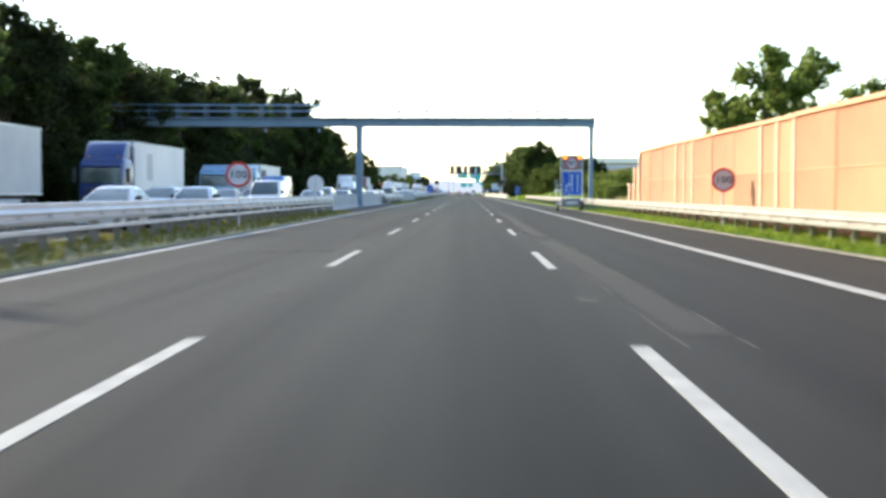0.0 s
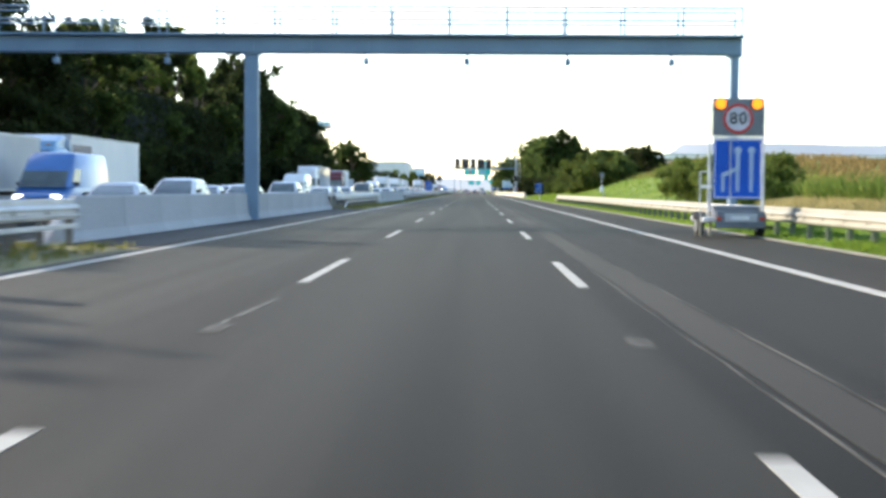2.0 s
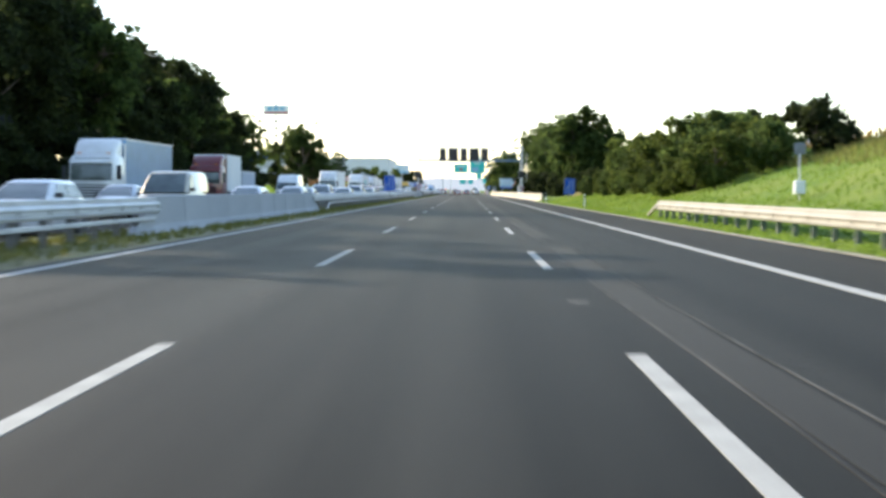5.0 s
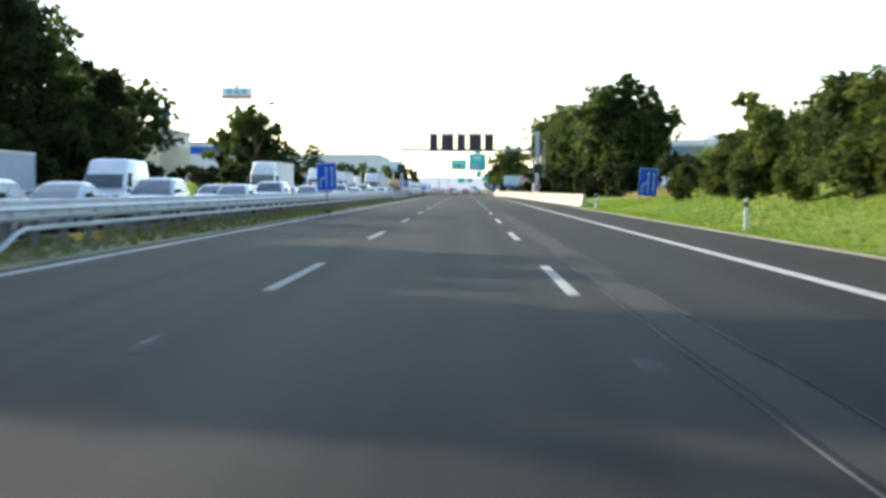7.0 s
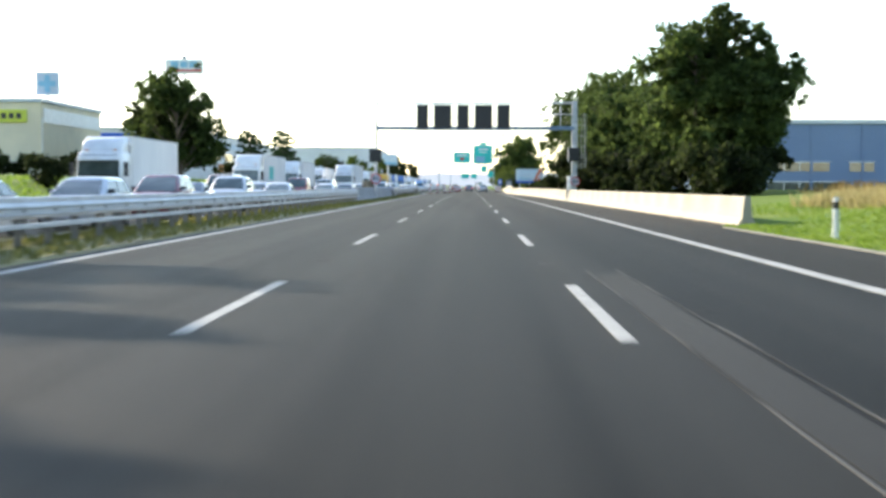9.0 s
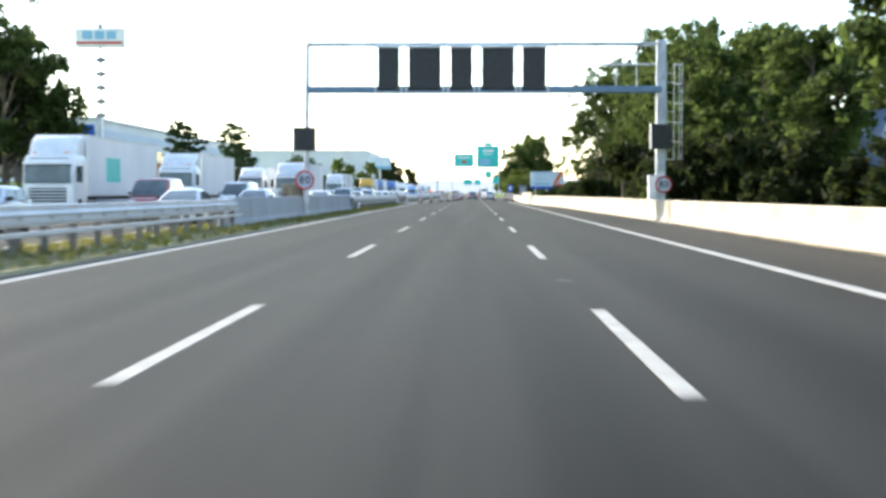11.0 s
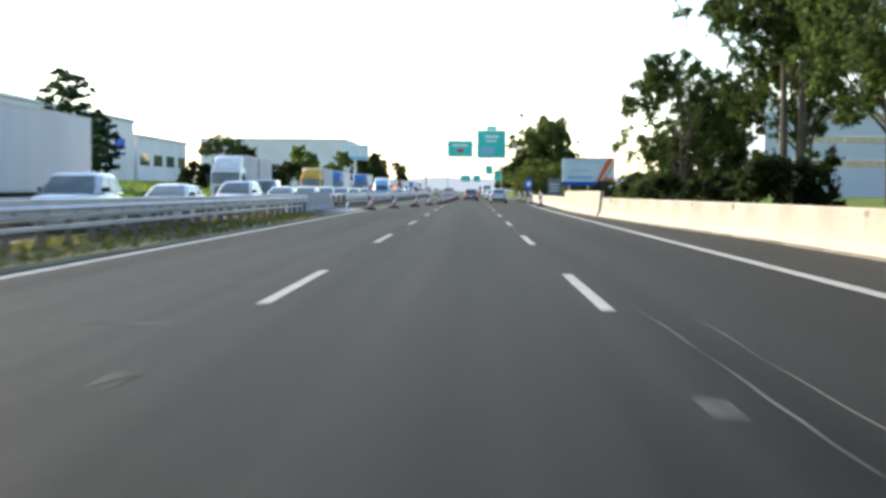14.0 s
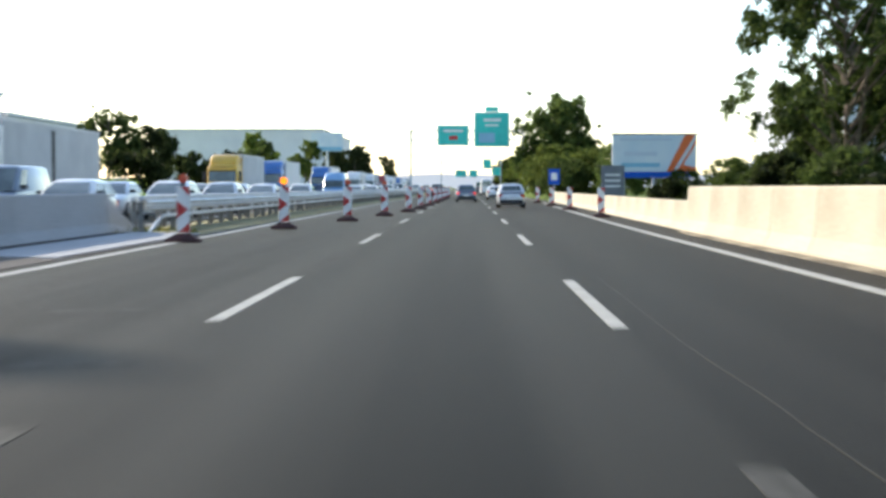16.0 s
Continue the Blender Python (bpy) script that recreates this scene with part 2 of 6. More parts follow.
ORANGE_WALL = material("orange_panels", (0.49, 0.225, 0.098), 0.85, second=(0.39, 0.155, 0.060), scale=0.35, stretch=(1, 0.6, 0.6), fine=0.10, fine_scale=18, bump=0.2, island=0.15)
ORANGE_CAP = material("orange_coping", (0.62, 0.34, 0.17), 0.85, second=(0.50, 0.24, 0.10), scale=0.5, stretch=(1, 0.4, 1), fine=0.08)
ORANGE_POST = material("pale_orange_posts", (0.74, 0.54, 0.36), 0.85, second=(0.62, 0.43, 0.27), scale=1.2, fine=0.08, fine_scale=20)
RENDER_TAN = material("tan_plaster", (0.72, 0.63, 0.45), 0.9, second=(0.62, 0.55, 0.40), scale=0.3, fine=0.06, fine_scale=8)
RENDER_WHITE = material("white_plaster", (0.70, 0.71, 0.72), 0.85, second=(0.60, 0.62, 0.64), scale=0.2, fine=0.04, fine_scale=6)
CLAD_BLUE = material("blue_cladding", (0.15, 0.215, 0.35), 0.5, 0.0, second=(0.125, 0.185, 0.31), scale=0.15, fine=0.04, fine_scale=4)
CLAD_FAR = material("far_cladding", (0.42, 0.45, 0.52), 0.6, second=(0.36, 0.40, 0.47), scale=0.05, fine=0.05, fine_scale=2)
CLAD_GREY = material("grey_cladding", (0.68, 0.68, 0.69), 0.6, 0.0, second=(0.60, 0.60, 0.62), scale=0.15, fine=0.04, fine_scale=4)
ROOF = material("roof_sheet", (0.50, 0.54, 0.58), 0.5, 0.3, second=(0.42, 0.46, 0.5), scale=0.3, fine=0.05)
LIME = material("lime_board", (0.55, 0.58, 0.06), 0.5, second=(0.48, 0.52, 0.06), scale=0.8)
CYAN = material("cyan_paint", (0.22, 0.46, 0.62), 0.5, second=(0.20, 0.42, 0.58), scale=1)
ORANGE_RED = material("orange_print", (0.75, 0.16, 0.035), 0.5, second=(0.65, 0.13, 0.03), scale=1)
POSTER = material("poster_print", (0.62, 0.68, 0.72), 0.5, second=(0.50, 0.60, 0.68), scale=0.5)
YELLOW = material("yellow_paint", (0.72, 0.42, 0.05), 0.4, second=(0.62, 0.36, 0.05), scale=1.2, coat=0.3)
# pale colour and a faint glow put the haze into the hills
HILL = material("haze_glow_hills", (0.255, 0.275, 0.295), 1.0, gloss=0.0, emit=0.35)
TARP = material("tarpaulin", (0.78, 0.78, 0.77), 0.55, second=(0.66, 0.67, 0.68), scale=0.4, stretch=(1, 1, 0.4), fine=0.04, bump=0.05)
TARP_GREY = material("grey_tarpaulin", (0.52, 0.53, 0.53), 0.6, second=(0.42, 0.43, 0.44), scale=0.5, fine=0.04)


def paint(name, colour):
    return material(name + "_paint", colour, 0.3, 0.3 if name in ("silver", "grey", "steel", "beige") else 0.0, second=tuple(c * 0.85 for c in colour), scale=1.5, coat=0.7)


PAINTS = {n: paint(n, c) for n, c in dict(white=(0.82, 0.82, 0.81), silver=(0.60, 0.62, 0.64), grey=(0.20, 0.21, 0.23), black=(0.018, 0.018, 0.02), blue=(0.05, 0.16, 0.42), navy=(0.02, 0.045, 0.18), red=(0.32, 0.03, 0.025), maroon=(0.17, 0.025, 0.025), beige=(0.48, 0.43, 0.33), sky=(0.22, 0.40, 0.62), brown=(0.30, 0.20, 0.15), steel=(0.17, 0.21, 0.26)).items()}


# ---- mesh helpers ----
def mesh_of(name, bm, mat, smooth=False):
    me = bpy.data.meshes.new(name)
    bmesh.ops.recalc_face_normals(bm, faces=bm.faces)
    if smooth == "angle":
        for e in bm.edges:
            e.smooth = len(e.link_faces) == 2 and e.calc_face_angle(3.0) < 0.62
    bm.to_mesh(me)
    bm.free()
    me.materials.append(mat)
    if smooth:
        me.polygons.foreach_set("use_smooth", [True] * len(me.polygons))
    return me


def part(name, bm, mat, parent, label="", smooth=False, at=None):
    ob = new(name, mesh_of(name, bm, mat, smooth))
    ob.parent = parent
    if at:
        ob.location = at
    return tagged(ob, label)


def share(name, me, parent, at, label=""):
    ob = new(name, me)
    ob.parent, ob.location = parent, at
    return tagged(ob, label)


def thing(name, at, label, category, group="", turn=0.0, kind=""):
    ob = new(name)
    ob.empty_display_size = 0.2
    ob.matrix_basis = pose(*at, 0, 0, turn)
    return tagged(ob, label, category, group, kind)


def block(x0, x1, y0, y1, z0, z1, edge=0.0, bm=None, turn=None):
    bm = bm or bmesh.new()
    m = Matrix.Translation(((x0 + x1) / 2, (y0 + y1) / 2, (z0 + z1) / 2)) @ (turn or Matrix()) @ Matrix.Diagonal((x1 - x0, y1 - y0, z1 - z0, 1))
    vs = bmesh.ops.create_cube(bm, size=1, matrix=m)["verts"]
    if edge:
        es = list({e for v in vs for e in v.link_edges})
        bmesh.ops.bevel(bm, geom=es, offset=edge, segments=2, affect="EDGES", profile=0.5)
    return bm


def rod(a, b, r0, r1=None, sides=8, bm=None):
    bm = bm or bmesh.new()
    a, b = Vector(a), Vector(b)
    m = Matrix.Translation((a + b) / 2) @ (b - a).to_track_quat("Z", "Y").to_matrix().to_4x4()
    bmesh.ops.create_cone(bm, cap_ends=True, segments=sides, radius1=r0, radius2=r0 if r1 is None else r1, depth=(b - a).length, matrix=m)
    return bm


def loft(rings, bm=None):
    bm = bm or bmesh.new()
    made = [[bm.verts.new(p) for p in ring] for ring in rings]
    for a, b in zip(made, made[1:]):
        for i in range(len(a)):
            bm.faces.new((a[i], a[(i + 1) % len(a)], b[(i + 1) % len(a)], b[i]))
    bm.faces.new(made[0])
    bm.faces.new(made[-1])
    return bm


def swept(outline, y0, y1, steps=1, bm=None):
    """An outline in x and z, drawn out along y."""
    return loft([[(x, y0 + (y1 - y0) * k / steps, z) for x, z in outline] for k in range(steps + 1)], bm)


def plate(points, y, thick, bm=None):
    """A flat outline in x and z that faces -y."""
    return loft([[(x, y, z) for x, z in points], [(x, y + thick, z) for x, z in points]], bm)


def disc(cx, y, cz, r, thick, inner=0.0, sides=32, bm=None):
    ring = [(math.cos(2 * math.pi * k / sides), math.sin(2 * math.pi * k / sides)) for k in range(sides)]
    if not inner:
        return plate([(cx + r * c, cz + r * s) for c, s in ring], y, thick, bm)
    bm = bm or bmesh.new()
    loops = [[bm.verts.new((cx + q * c, yy, cz + q * s)) for c, s in ring] for q, yy in ((r, y), (inner, y), (inner, y + thick), (r, y + thick))]
    for a, b in zip(loops, loops[1:] + loops[:1]):
        for i in range(sides):
            bm.faces.new((a[i], a[(i + 1) % sides], b[(i + 1) % sides], b[i]))
    return bm


def lettering(words, height, mat, parent, at, name="lettering"):
    """Words as a thin mesh that faces -y, centred at a place."""
    cu = bpy.data.curves.new("words", "FONT")
    cu.body, cu.size, cu.extrude, cu.align_x, cu.align_y = words, height * 1.4, 0.004, "CENTER", "CENTER"
    cu.offset = height * 0.02
    ob = new("words", cu)
    me = bpy.data.meshes.new_from_object(ob.evaluated_get(bpy.context.evaluated_depsgraph_get()))
    bpy.data.objects.remove(ob)
    me.transform(pose(0, 0, 0, 90, 0, 0))
    bm = bmesh.new()
    bm.from_mesh(me)
    bmesh.ops.remove_doubles(bm, verts=bm.verts, dist=0.0005)
    bm.to_mesh(me)
    bm.free()
    me.materials.clear()
    me.materials.append(mat)
    return share(name, me, parent, at)


# ---- ground and carriageways ----
ROAD_LEFT, ROAD_RIGHT = -7.05, 7.85


def smooth(a, b, v):
    k = min(max((v - a) / (b - a), 0.0), 1.0)
    return k * k * (3 - 2 * k)


RISE = ((8.0, -0.03), (9.6, 0.12), (11.0, 0.45), (12.6, 0.95), (18.0, 2.7), (25.0, 4.5), (32.0, 4.5), (45.0, 3.8), (70.0, 3.2), (4500.0, 2.4))


def ground_height(x, y):
    if x > 8.0:
        z = np.interp(x, [a for a, _ in RISE], [b for _, b in RISE])
        k = 0.35 + 0.65 * smooth(128, 202, y)
        k *= 1.0 - 0.8 * smooth(270, 333, y)
        return z * k + (0.12 * noise.noise(Vector((x * 0.15, y * 0.06, 0))) if x > 9.5 else 0)
    if x < -24.6:
        z = np.interp(-x, [24.6, 26.0, 32.0, 50.0, 4500.0], [-0.03, 0.3, 1.7, 2.4, 3.0])
        return z + 0.15 * noise.noise(Vector((x * 0.12, y * 0.06, 5)))
    return -0.05 if -10.3 < x < -7.0 else -0.12


def grid(name, xs, ys, mat, height):
    me = bpy.data.meshes.new(name)
    n = len(ys)
    me.from_pydata([(x, y, height(x, y)) for x in xs for y in ys], [], [(i * n + j, (i + 1) * n + j, (i + 1) * n + j + 1, i * n + j + 1) for i in range(len(xs) - 1) for j in range(n - 1)])
    me.materials.append(mat)
    me.polygons.foreach_set("use_smooth", [True] * len(me.polygons))
    return new(name, me)


XS = [-4000, -1500, -600, -250, -120, -80, -60, -50, -42, -36, -32, -29, -27, -26, -25.2, -24.6, -24.4, -17, -10.3, -10.2, -8.6, -7.1, -6.9, 0, 7.7, 7.9, 8.0, 8.6, 9.2, 9.9, 10.6, 11.4, 12.4, 13.6, 15, 17, 19, 22, 25, 29, 34, 40, 50, 65, 90, 140, 250, 600, 1500, 4000]
YS = [-400, -200, -120] + list(range(-80, 780, 6)) + [840, 920, 1050, 1250, 1600, 2200, 3000, 4500]
ground = tagged(grid("ground", XS, YS, GRASS_SOIL, ground_height), "grassy roadside ground with dry patches", "ground", kind="structure")
verge = tagged(new("verge", mesh_of("verge", swept([(-10.15, -0.2), (-10.15, -0.015), (-8.6, 0.03), (-7.02, -0.012), (-7.02, -0.2)], -80, 1000, 60), VERGE)), "dry grassy strip between the two carriageways", "verge", kind="structure")

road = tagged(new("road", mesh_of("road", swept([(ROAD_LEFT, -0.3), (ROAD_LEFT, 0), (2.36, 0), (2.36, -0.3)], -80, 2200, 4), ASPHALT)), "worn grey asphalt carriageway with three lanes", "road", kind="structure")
tagged(new("slow_lane", mesh_of("slow_lane", swept([(2.36, -0.3), (2.36, 0.0), (5.3, 0.0), (5.3, -0.3)], -80, 2200, 4), ASPHALT)), "right-hand lane asphalt, darkened in colour for weaker sun glare", "road", kind="structure")
hard = tagged(new("hard_shoulder", mesh_of("hard_shoulder", swept([(5.3, -0.3), (5.3, 0.0), (ROAD_RIGHT, 0.0), (ROAD_RIGHT, -0.3)], -80, 2200, 4), SHOULDER)), "dark asphalt hard shoulder beside the lanes", "road", kind="structure")
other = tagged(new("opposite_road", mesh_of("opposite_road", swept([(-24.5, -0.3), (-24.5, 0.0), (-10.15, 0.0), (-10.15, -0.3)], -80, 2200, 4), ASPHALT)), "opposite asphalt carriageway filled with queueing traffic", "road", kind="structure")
kerb = tagged(new("kerb", mesh_of("kerb", swept([(7.86, -0.25), (7.86, 0.015), (7.88, 0.025), (8.04, 0.03), (8.06, 0.02), (8.06, -0.25)], -80, 306, 60), KERB)), "weathered pale concrete edge strip along the shoulder", "kerb", kind="structure")

DASH = mesh_of("lane_dash", block(-0.075, 0.075, -0.4, 6.0, 0, 0.006), LINE)
STUD = mesh_of("old_mark", block(-0.10, 0.10, 0, 0.7, 0, 0.004), WORN)
for k in range(-2, 61):
    share("lane_dash", DASH, road, (-2.37, 5.82 + 18 * k, 0.0))
    share("lane_dash", DASH, road, (1.405, 5.32 + 18 * k, 0.0))
    if k < 34:
        share("old_mark", STUD, road, (-2.40 + 0.05 * math.sin(k * 5.1), 16.9 + 18 * k, 0.0), "faint remains of old paint")
        share("old_mark", STUD, road, (1.42 + 0.06 * math.sin(k * 3.7), 16.0 + 18 * k, 0.0), "faint remains of old paint")
part("edge_line", swept([(-6.76, 0.0), (-6.76, 0.006), (-6.52, 0.006), (-6.52, 0.0)], -80, 2200, 2), LINE, road, "solid white edge line")
# the line beside the shoulder swings out at the road works
EDGE = ((-80, 4.98), (496, 4.98), (512, 5.1), (543, 5.55), (575, 6.2), (600, 6.5), (2200, 6.5))
edge_ys = [-80] + list(range(424, 606, 4)) + [2200]
part("edge_line", loft([[(x, y, 0.0), (x, y, 0.006), (x + 0.24, y, 0.006), (x + 0.24, y, 0.0)] for y in edge_ys for x in [np.interp(y, [a for a, _ in EDGE], [b for _, b in EDGE])]]), LINE, road, "solid white edge line")
for x0 in (-24.0, -10.75):
    part("edge_line", swept([(x0, 0.0), (x0, 0.006), (x0 + 0.22, 0.006), (x0 + 0.22, 0.0)], -80, 2200, 2), LINE, other, "solid white edge line")
for k in range(-4, 60):
    for x in (-13.6, -17.3, -21.0):
        if k < 30:
            share("lane_dash", DASH, other, (x, 4.0 + 18 * k, 0.0))


def wander(x, y, reach):
    return x + reach * (noise.noise(Vector((x * 3, y * 0.09, 2))) + 0.5 * noise.noise(Vector((x, y * 0.5, 9))))


def strip(name, x, y0, y1, width, mat, parent, label, lift=0.004, reach=0.06, step=1.5):
    n = max(2, int((y1 - y0) / step))
    rings = []
    for k in range(n + 1):
        y = y0 + (y1 - y0) * k / n
        c = wander(x, y, reach)
        rings.append([(c - width / 2, y, 0.0), (c - width / 2, y, lift), (c + width / 2, y, lift), (c + width / 2, y, 0.0)])
    return part(name, loft(rings), mat, parent, label)


for y0, y1 in ((12.3, 36), (39.8, 102), (108, 126.8), (130.5, 175.5), (181.5, 228), (231, 283.5)):
    strip("repair_strip", 2.1, y0, y1, 0.42, TRENCH, road, "pale patched trench in the asphalt")
    for side in (-0.26, 0.26):
        strip("sealed_joint", 2.1 + side, y0 - 1, y1 + 1, 0.022, SEALANT, road, "thin line of joint sealant", 0.006)
for x, y0, y1 in ((2.2, 390, 401), (2.2, 405, 418), (1.85, 423, 437), (1.85, 441, 455), (1.85, 462, 480)):
    strip("sealed_crack", x, y0, y1, 0.016, SEALANT if y0 < 410 else TRENCH, road, "thin sealed crack along the lane", 0.005, 0.10, 0.8)


for x0, y0, x1, y1 in ((-2.94, 398.63, -2.86, 402.17), (-1.86, 395.9, -1.85, 398.06), (0.9, 395.97, 0.93, 401.66), (1.79, 410.39, 1.76, 419.53), (-1.89, 399.51, -1.83, 402.02)):
    rings = []
    for k in range(13):
        c = Vector((x0 + (x1 - x0) * k / 12 + 0.05 * noise.noise(Vector((x0, k * 0.7, y0))), y0 + (y1 - y0) * k / 12, 0))
        rings.append([c + Vector((-0.012, 0, 0)), c + Vector((-0.012, 0, 0.005)), c + Vector((0.012, 0, 0.005)), c + Vector((0.012, 0, 0))])
    part("sealed_crack", loft(rings), SEALANT, road, "long sealed crack along the lane")
for x0, y0, x1, y1 in ((-2.43, 71.7, -2.32, 74.6), (-2.47, 128.9, -1.84, 129.4), (-2.41, 124.5, -2.3, 124.9), (-3.2, 131.6, -3.08, 132.9), (-3.42, 144.2, -2.96, 144.2), (-2.13, 446.9, -2.13, 450.5), (-2.52, 214.9, -2.55, 216.3), (-3.24, 114.5, -3.15, 115.5), (-3.21, 38.8, -2.64, 39.1), (-2.23, 295.9, -2.25, 299.6), (-2.98, 374.1, -2.78, 374.9), (-2.87, 39.5, -3.0, 40.1), (-6.11, 422.8, -2.5, 422.8), (-4.38, 417.1, -2.85, 417.1), (-3.19, 39.6, -2.39, 39.7), (-4.95, 29.1, -2.86, 29.4), (-3.29, 470.2, -2.35, 470.3), (-4.23, 474.4, -3.22, 474.6), (-5.52, 252.6, -2.25, 252.0), (-2.49, 413.0, -2.31, 413.5)):
    along = Vector((x1 - x0, y1 - y0, 0))
    side = along.cross(Vector((0, 0, 1))).normalized() * 0.035
    rings = []
    for k in range(7):
        c = Vector((x0, y0, 0)) + along * (k / 6) + side * noise.noise(Vector((x0 * 7, y0, k * 0.9)))
        w = side * (0.35 + 0.9 * math.sin(math.pi * (k + 0.4) / 7)) 
        rings.append([c - w, c - w + Vector((0, 0, 0.004)), c + w + Vector((0, 0, 0.004)), c + w])
    part("paint_scrape", loft(rings), SCRAPE, road, "pale scrape on the asphalt")


# bare ground at the foot of two median barriers
for y0, y1 in ((88, 147), (473, 497)):
    tagged(new("bare_strip", mesh_of("bare_strip", swept([(-9.6, -0.1), (-9.6, 0.05), (-8.2, 0.045), (-7.08, 0.006), (-7.08, -0.1)], y0, y1, 12), BARE)), "bare patched asphalt at the foot of the median barrier", "verge", kind="structure")
tagged(new("concrete_slab", mesh_of("concrete_slab", swept([(-8.9, 0.0), (-8.9, 0.06), (-7.2, 0.03), (-7.2, 0.0)], 484.5, 497.5, 4), CONCRETE_GREY)), "pale concrete slab before the rail end", "slab", kind="structure")


# ---- barriers ----
JERSEY = [(-0.30, 0.0), (-0.30, 0.08), (-0.17, 0.30), (-0.10, 1.02), (-0.07, 1.06), (0.07, 1.06), (0.10, 1.02), (0.17, 0.30), (0.30, 0.08), (0.30, 0.0)]


def jersey(name, way, label, mat, tall=1.0, piece=4.0, slopes=(0.0, 0.0)):
    """A row of concrete barrier pieces from one (x, y) point to another, with sloping ends of the given lengths."""
    (xa, ya), (xb, yb) = way
    length = math.hypot(xb - xa, yb - ya)
    n = max(1, round(length / piece))
    turn = math.degrees(math.atan2(-(xb - xa), yb - ya))
    wall = thing(name, (xa, ya, -0.03), label, "barrier", "concrete barriers", turn, "structure")
    me = mesh_of("barrier_piece", swept([(x, z * tall) for x, z in JERSEY], 0.004, length / n - 0.004, 1), mat)
    for k in range(n):
        share("barrier_piece", me, wall, (0.008 * math.sin(k * 7.3), k * length / n, 0.0))
    for reach, y0, y1 in ((slopes[0], -0.004, -slopes[0]), (slopes[1], length + 0.004, length + slopes[1])):
        if reach:
            part("sloping_end", loft([[(x, y0 + (y1 - y0) * f, max(z * tall * (1 - 0.9 * f), -0.02)) for x, z in JERSEY] for f in (0.0, 0.5, 1.0)]), mat, wall)
    return wall


LEFT_WALLS = ((90, 143.0, -9.2), (183, 222.3, -8.75), (371.2, 419.6, -8.95), (478.3, 497.2, -9.75))
for y0, y1, x in LEFT_WALLS:
    jersey("median_barrier", ((x, y0), (x, y1)), "grey concrete barrier in the median strip", CONCRETE_GREY, 1.06, 4.0, (2.4, 3.2))
SHOULDER_WALL = ((9.0, 308.0, 0.93), (8.55, 393.0, 0.95), (8.2, 441.0, 0.95), (7.2, 463.0, 0.95), (6.74, 475.0, 1.27), (6.7, 501.0, 0.86), (8.1, 591.0, 0.86))
for k, ((xa, ya, tall), (xb, yb, _)) in enumerate(zip(SHOULDER_WALL, SHOULDER_WALL[1:])):
    jersey("shoulder_barrier", ((xa - 0.1 * (k == 4), ya), (xb - 0.1 * (k == 4), yb)), ("tall pale" if k == 4 else "lower pale" if k == 5 else "pale sunlit") + " concrete barrier along the shoulder", CONCRETE, tall)
# asphalt and a line of pale dust up to the foot of the barrier
wall_ys = [306, 330, 360, 393, 417, 441, 452, 463, 469, 475]
wall_xs = [float(np.interp(y, [p[1] for p in SHOULDER_WALL], [p[0] for p in SHOULDER_WALL])) for y in wall_ys]
tagged(new("shoulder_edge", mesh_of("shoulder_edge", loft([[(ROAD_RIGHT + 0.01, y, -0.2), (ROAD_RIGHT + 0.01, y, 0.002), (max(x, ROAD_RIGHT + 0.1), y, 0.012), (max(x, ROAD_RIGHT + 0.1), y, -0.2)] for x, y in zip(wall_xs, wall_ys)]), SHOULDER)), "dark asphalt edge at the foot of the barrier", "road", kind="structure")
dust_ys = list(range(308, 502, 3))
rings = []
for y in dust_ys:
    x = float(np.interp(y, [p[1] for p in SHOULDER_WALL], [p[0] for p in SHOULDER_WALL])) - 0.29 - 0.1 * smooth(474, 476, y)
    w = 0.27 + 0.14 * noise.noise(Vector((y * 0.17, 3, 1)))
    rings.append([(x - w, y, 0.0), (x - w * 0.9, y, 0.016), (x, y, 0.03), (x + 0.1, y, 0.0)])
tagged(new("dust_strip", mesh_of("dust_strip", loft(rings), DUST)), "pale dust and grit along the foot of the barrier", "dust", kind="structure")
for y, z, w, h in ((471.7, 0.84, 0.16, 0.24), (470.5, 0.76, 0.10, 0.20), (464.2, 0.90, 0.10, 0.10), (461.0, 0.84, 0.42, 0.09), (452.2, 0.88, 0.22, 0.06), (446.1, 0.86, 0.14, 0.16), (433.0, 0.86, 0.12, 0.12), (424.5, 0.88, 0.20, 0.08), (416.0, 0.84, 0.12, 0.15), (407.0, 0.87, 0.16, 0.08)):
    x = float(np.interp(y, [p[1] for p in SHOULDER_WALL], [p[0] for p in SHOULDER_WALL])) - 0.125
    tagged(new("rust_stain", mesh_of("rust_stain", loft([[(x - 0.012 - 0.03 * (0.5 - f), y + w * (q - 0.5) + 0.02 * noise.noise(Vector((y, f * 3, q))), z + h * (f - 0.5)) for q in (0.0, 0.35, 0.7, 1.0)] + [(x + 0.05, y + w * (q - 0.5), z + h * (f - 0.5)) for q in (1.0, 0.0)] for f in (0.0, 0.4, 0.75, 1.0)]), RUST)), "brown rust stain below the top of the barrier", "stain", kind="structure")

W_BEAM = [(0.00, -0.155), (0.06, -0.13), (0.08, -0.09), (0.08, -0.06), (0.015, -0.03), (0.015, 0.03), (0.08, 0.06), (0.08, 0.09), (0.06, 0.13), (0.00, 0.155), (-0.006, 0.15), (0.05, 0.115), (0.066, 0.085), (0.066, 0.066), (0.0, 0.035), (0.0, -0.035), (0.066, -0.066), (0.066, -0.085), (0.05, -0.115), (-0.006, -0.15)]


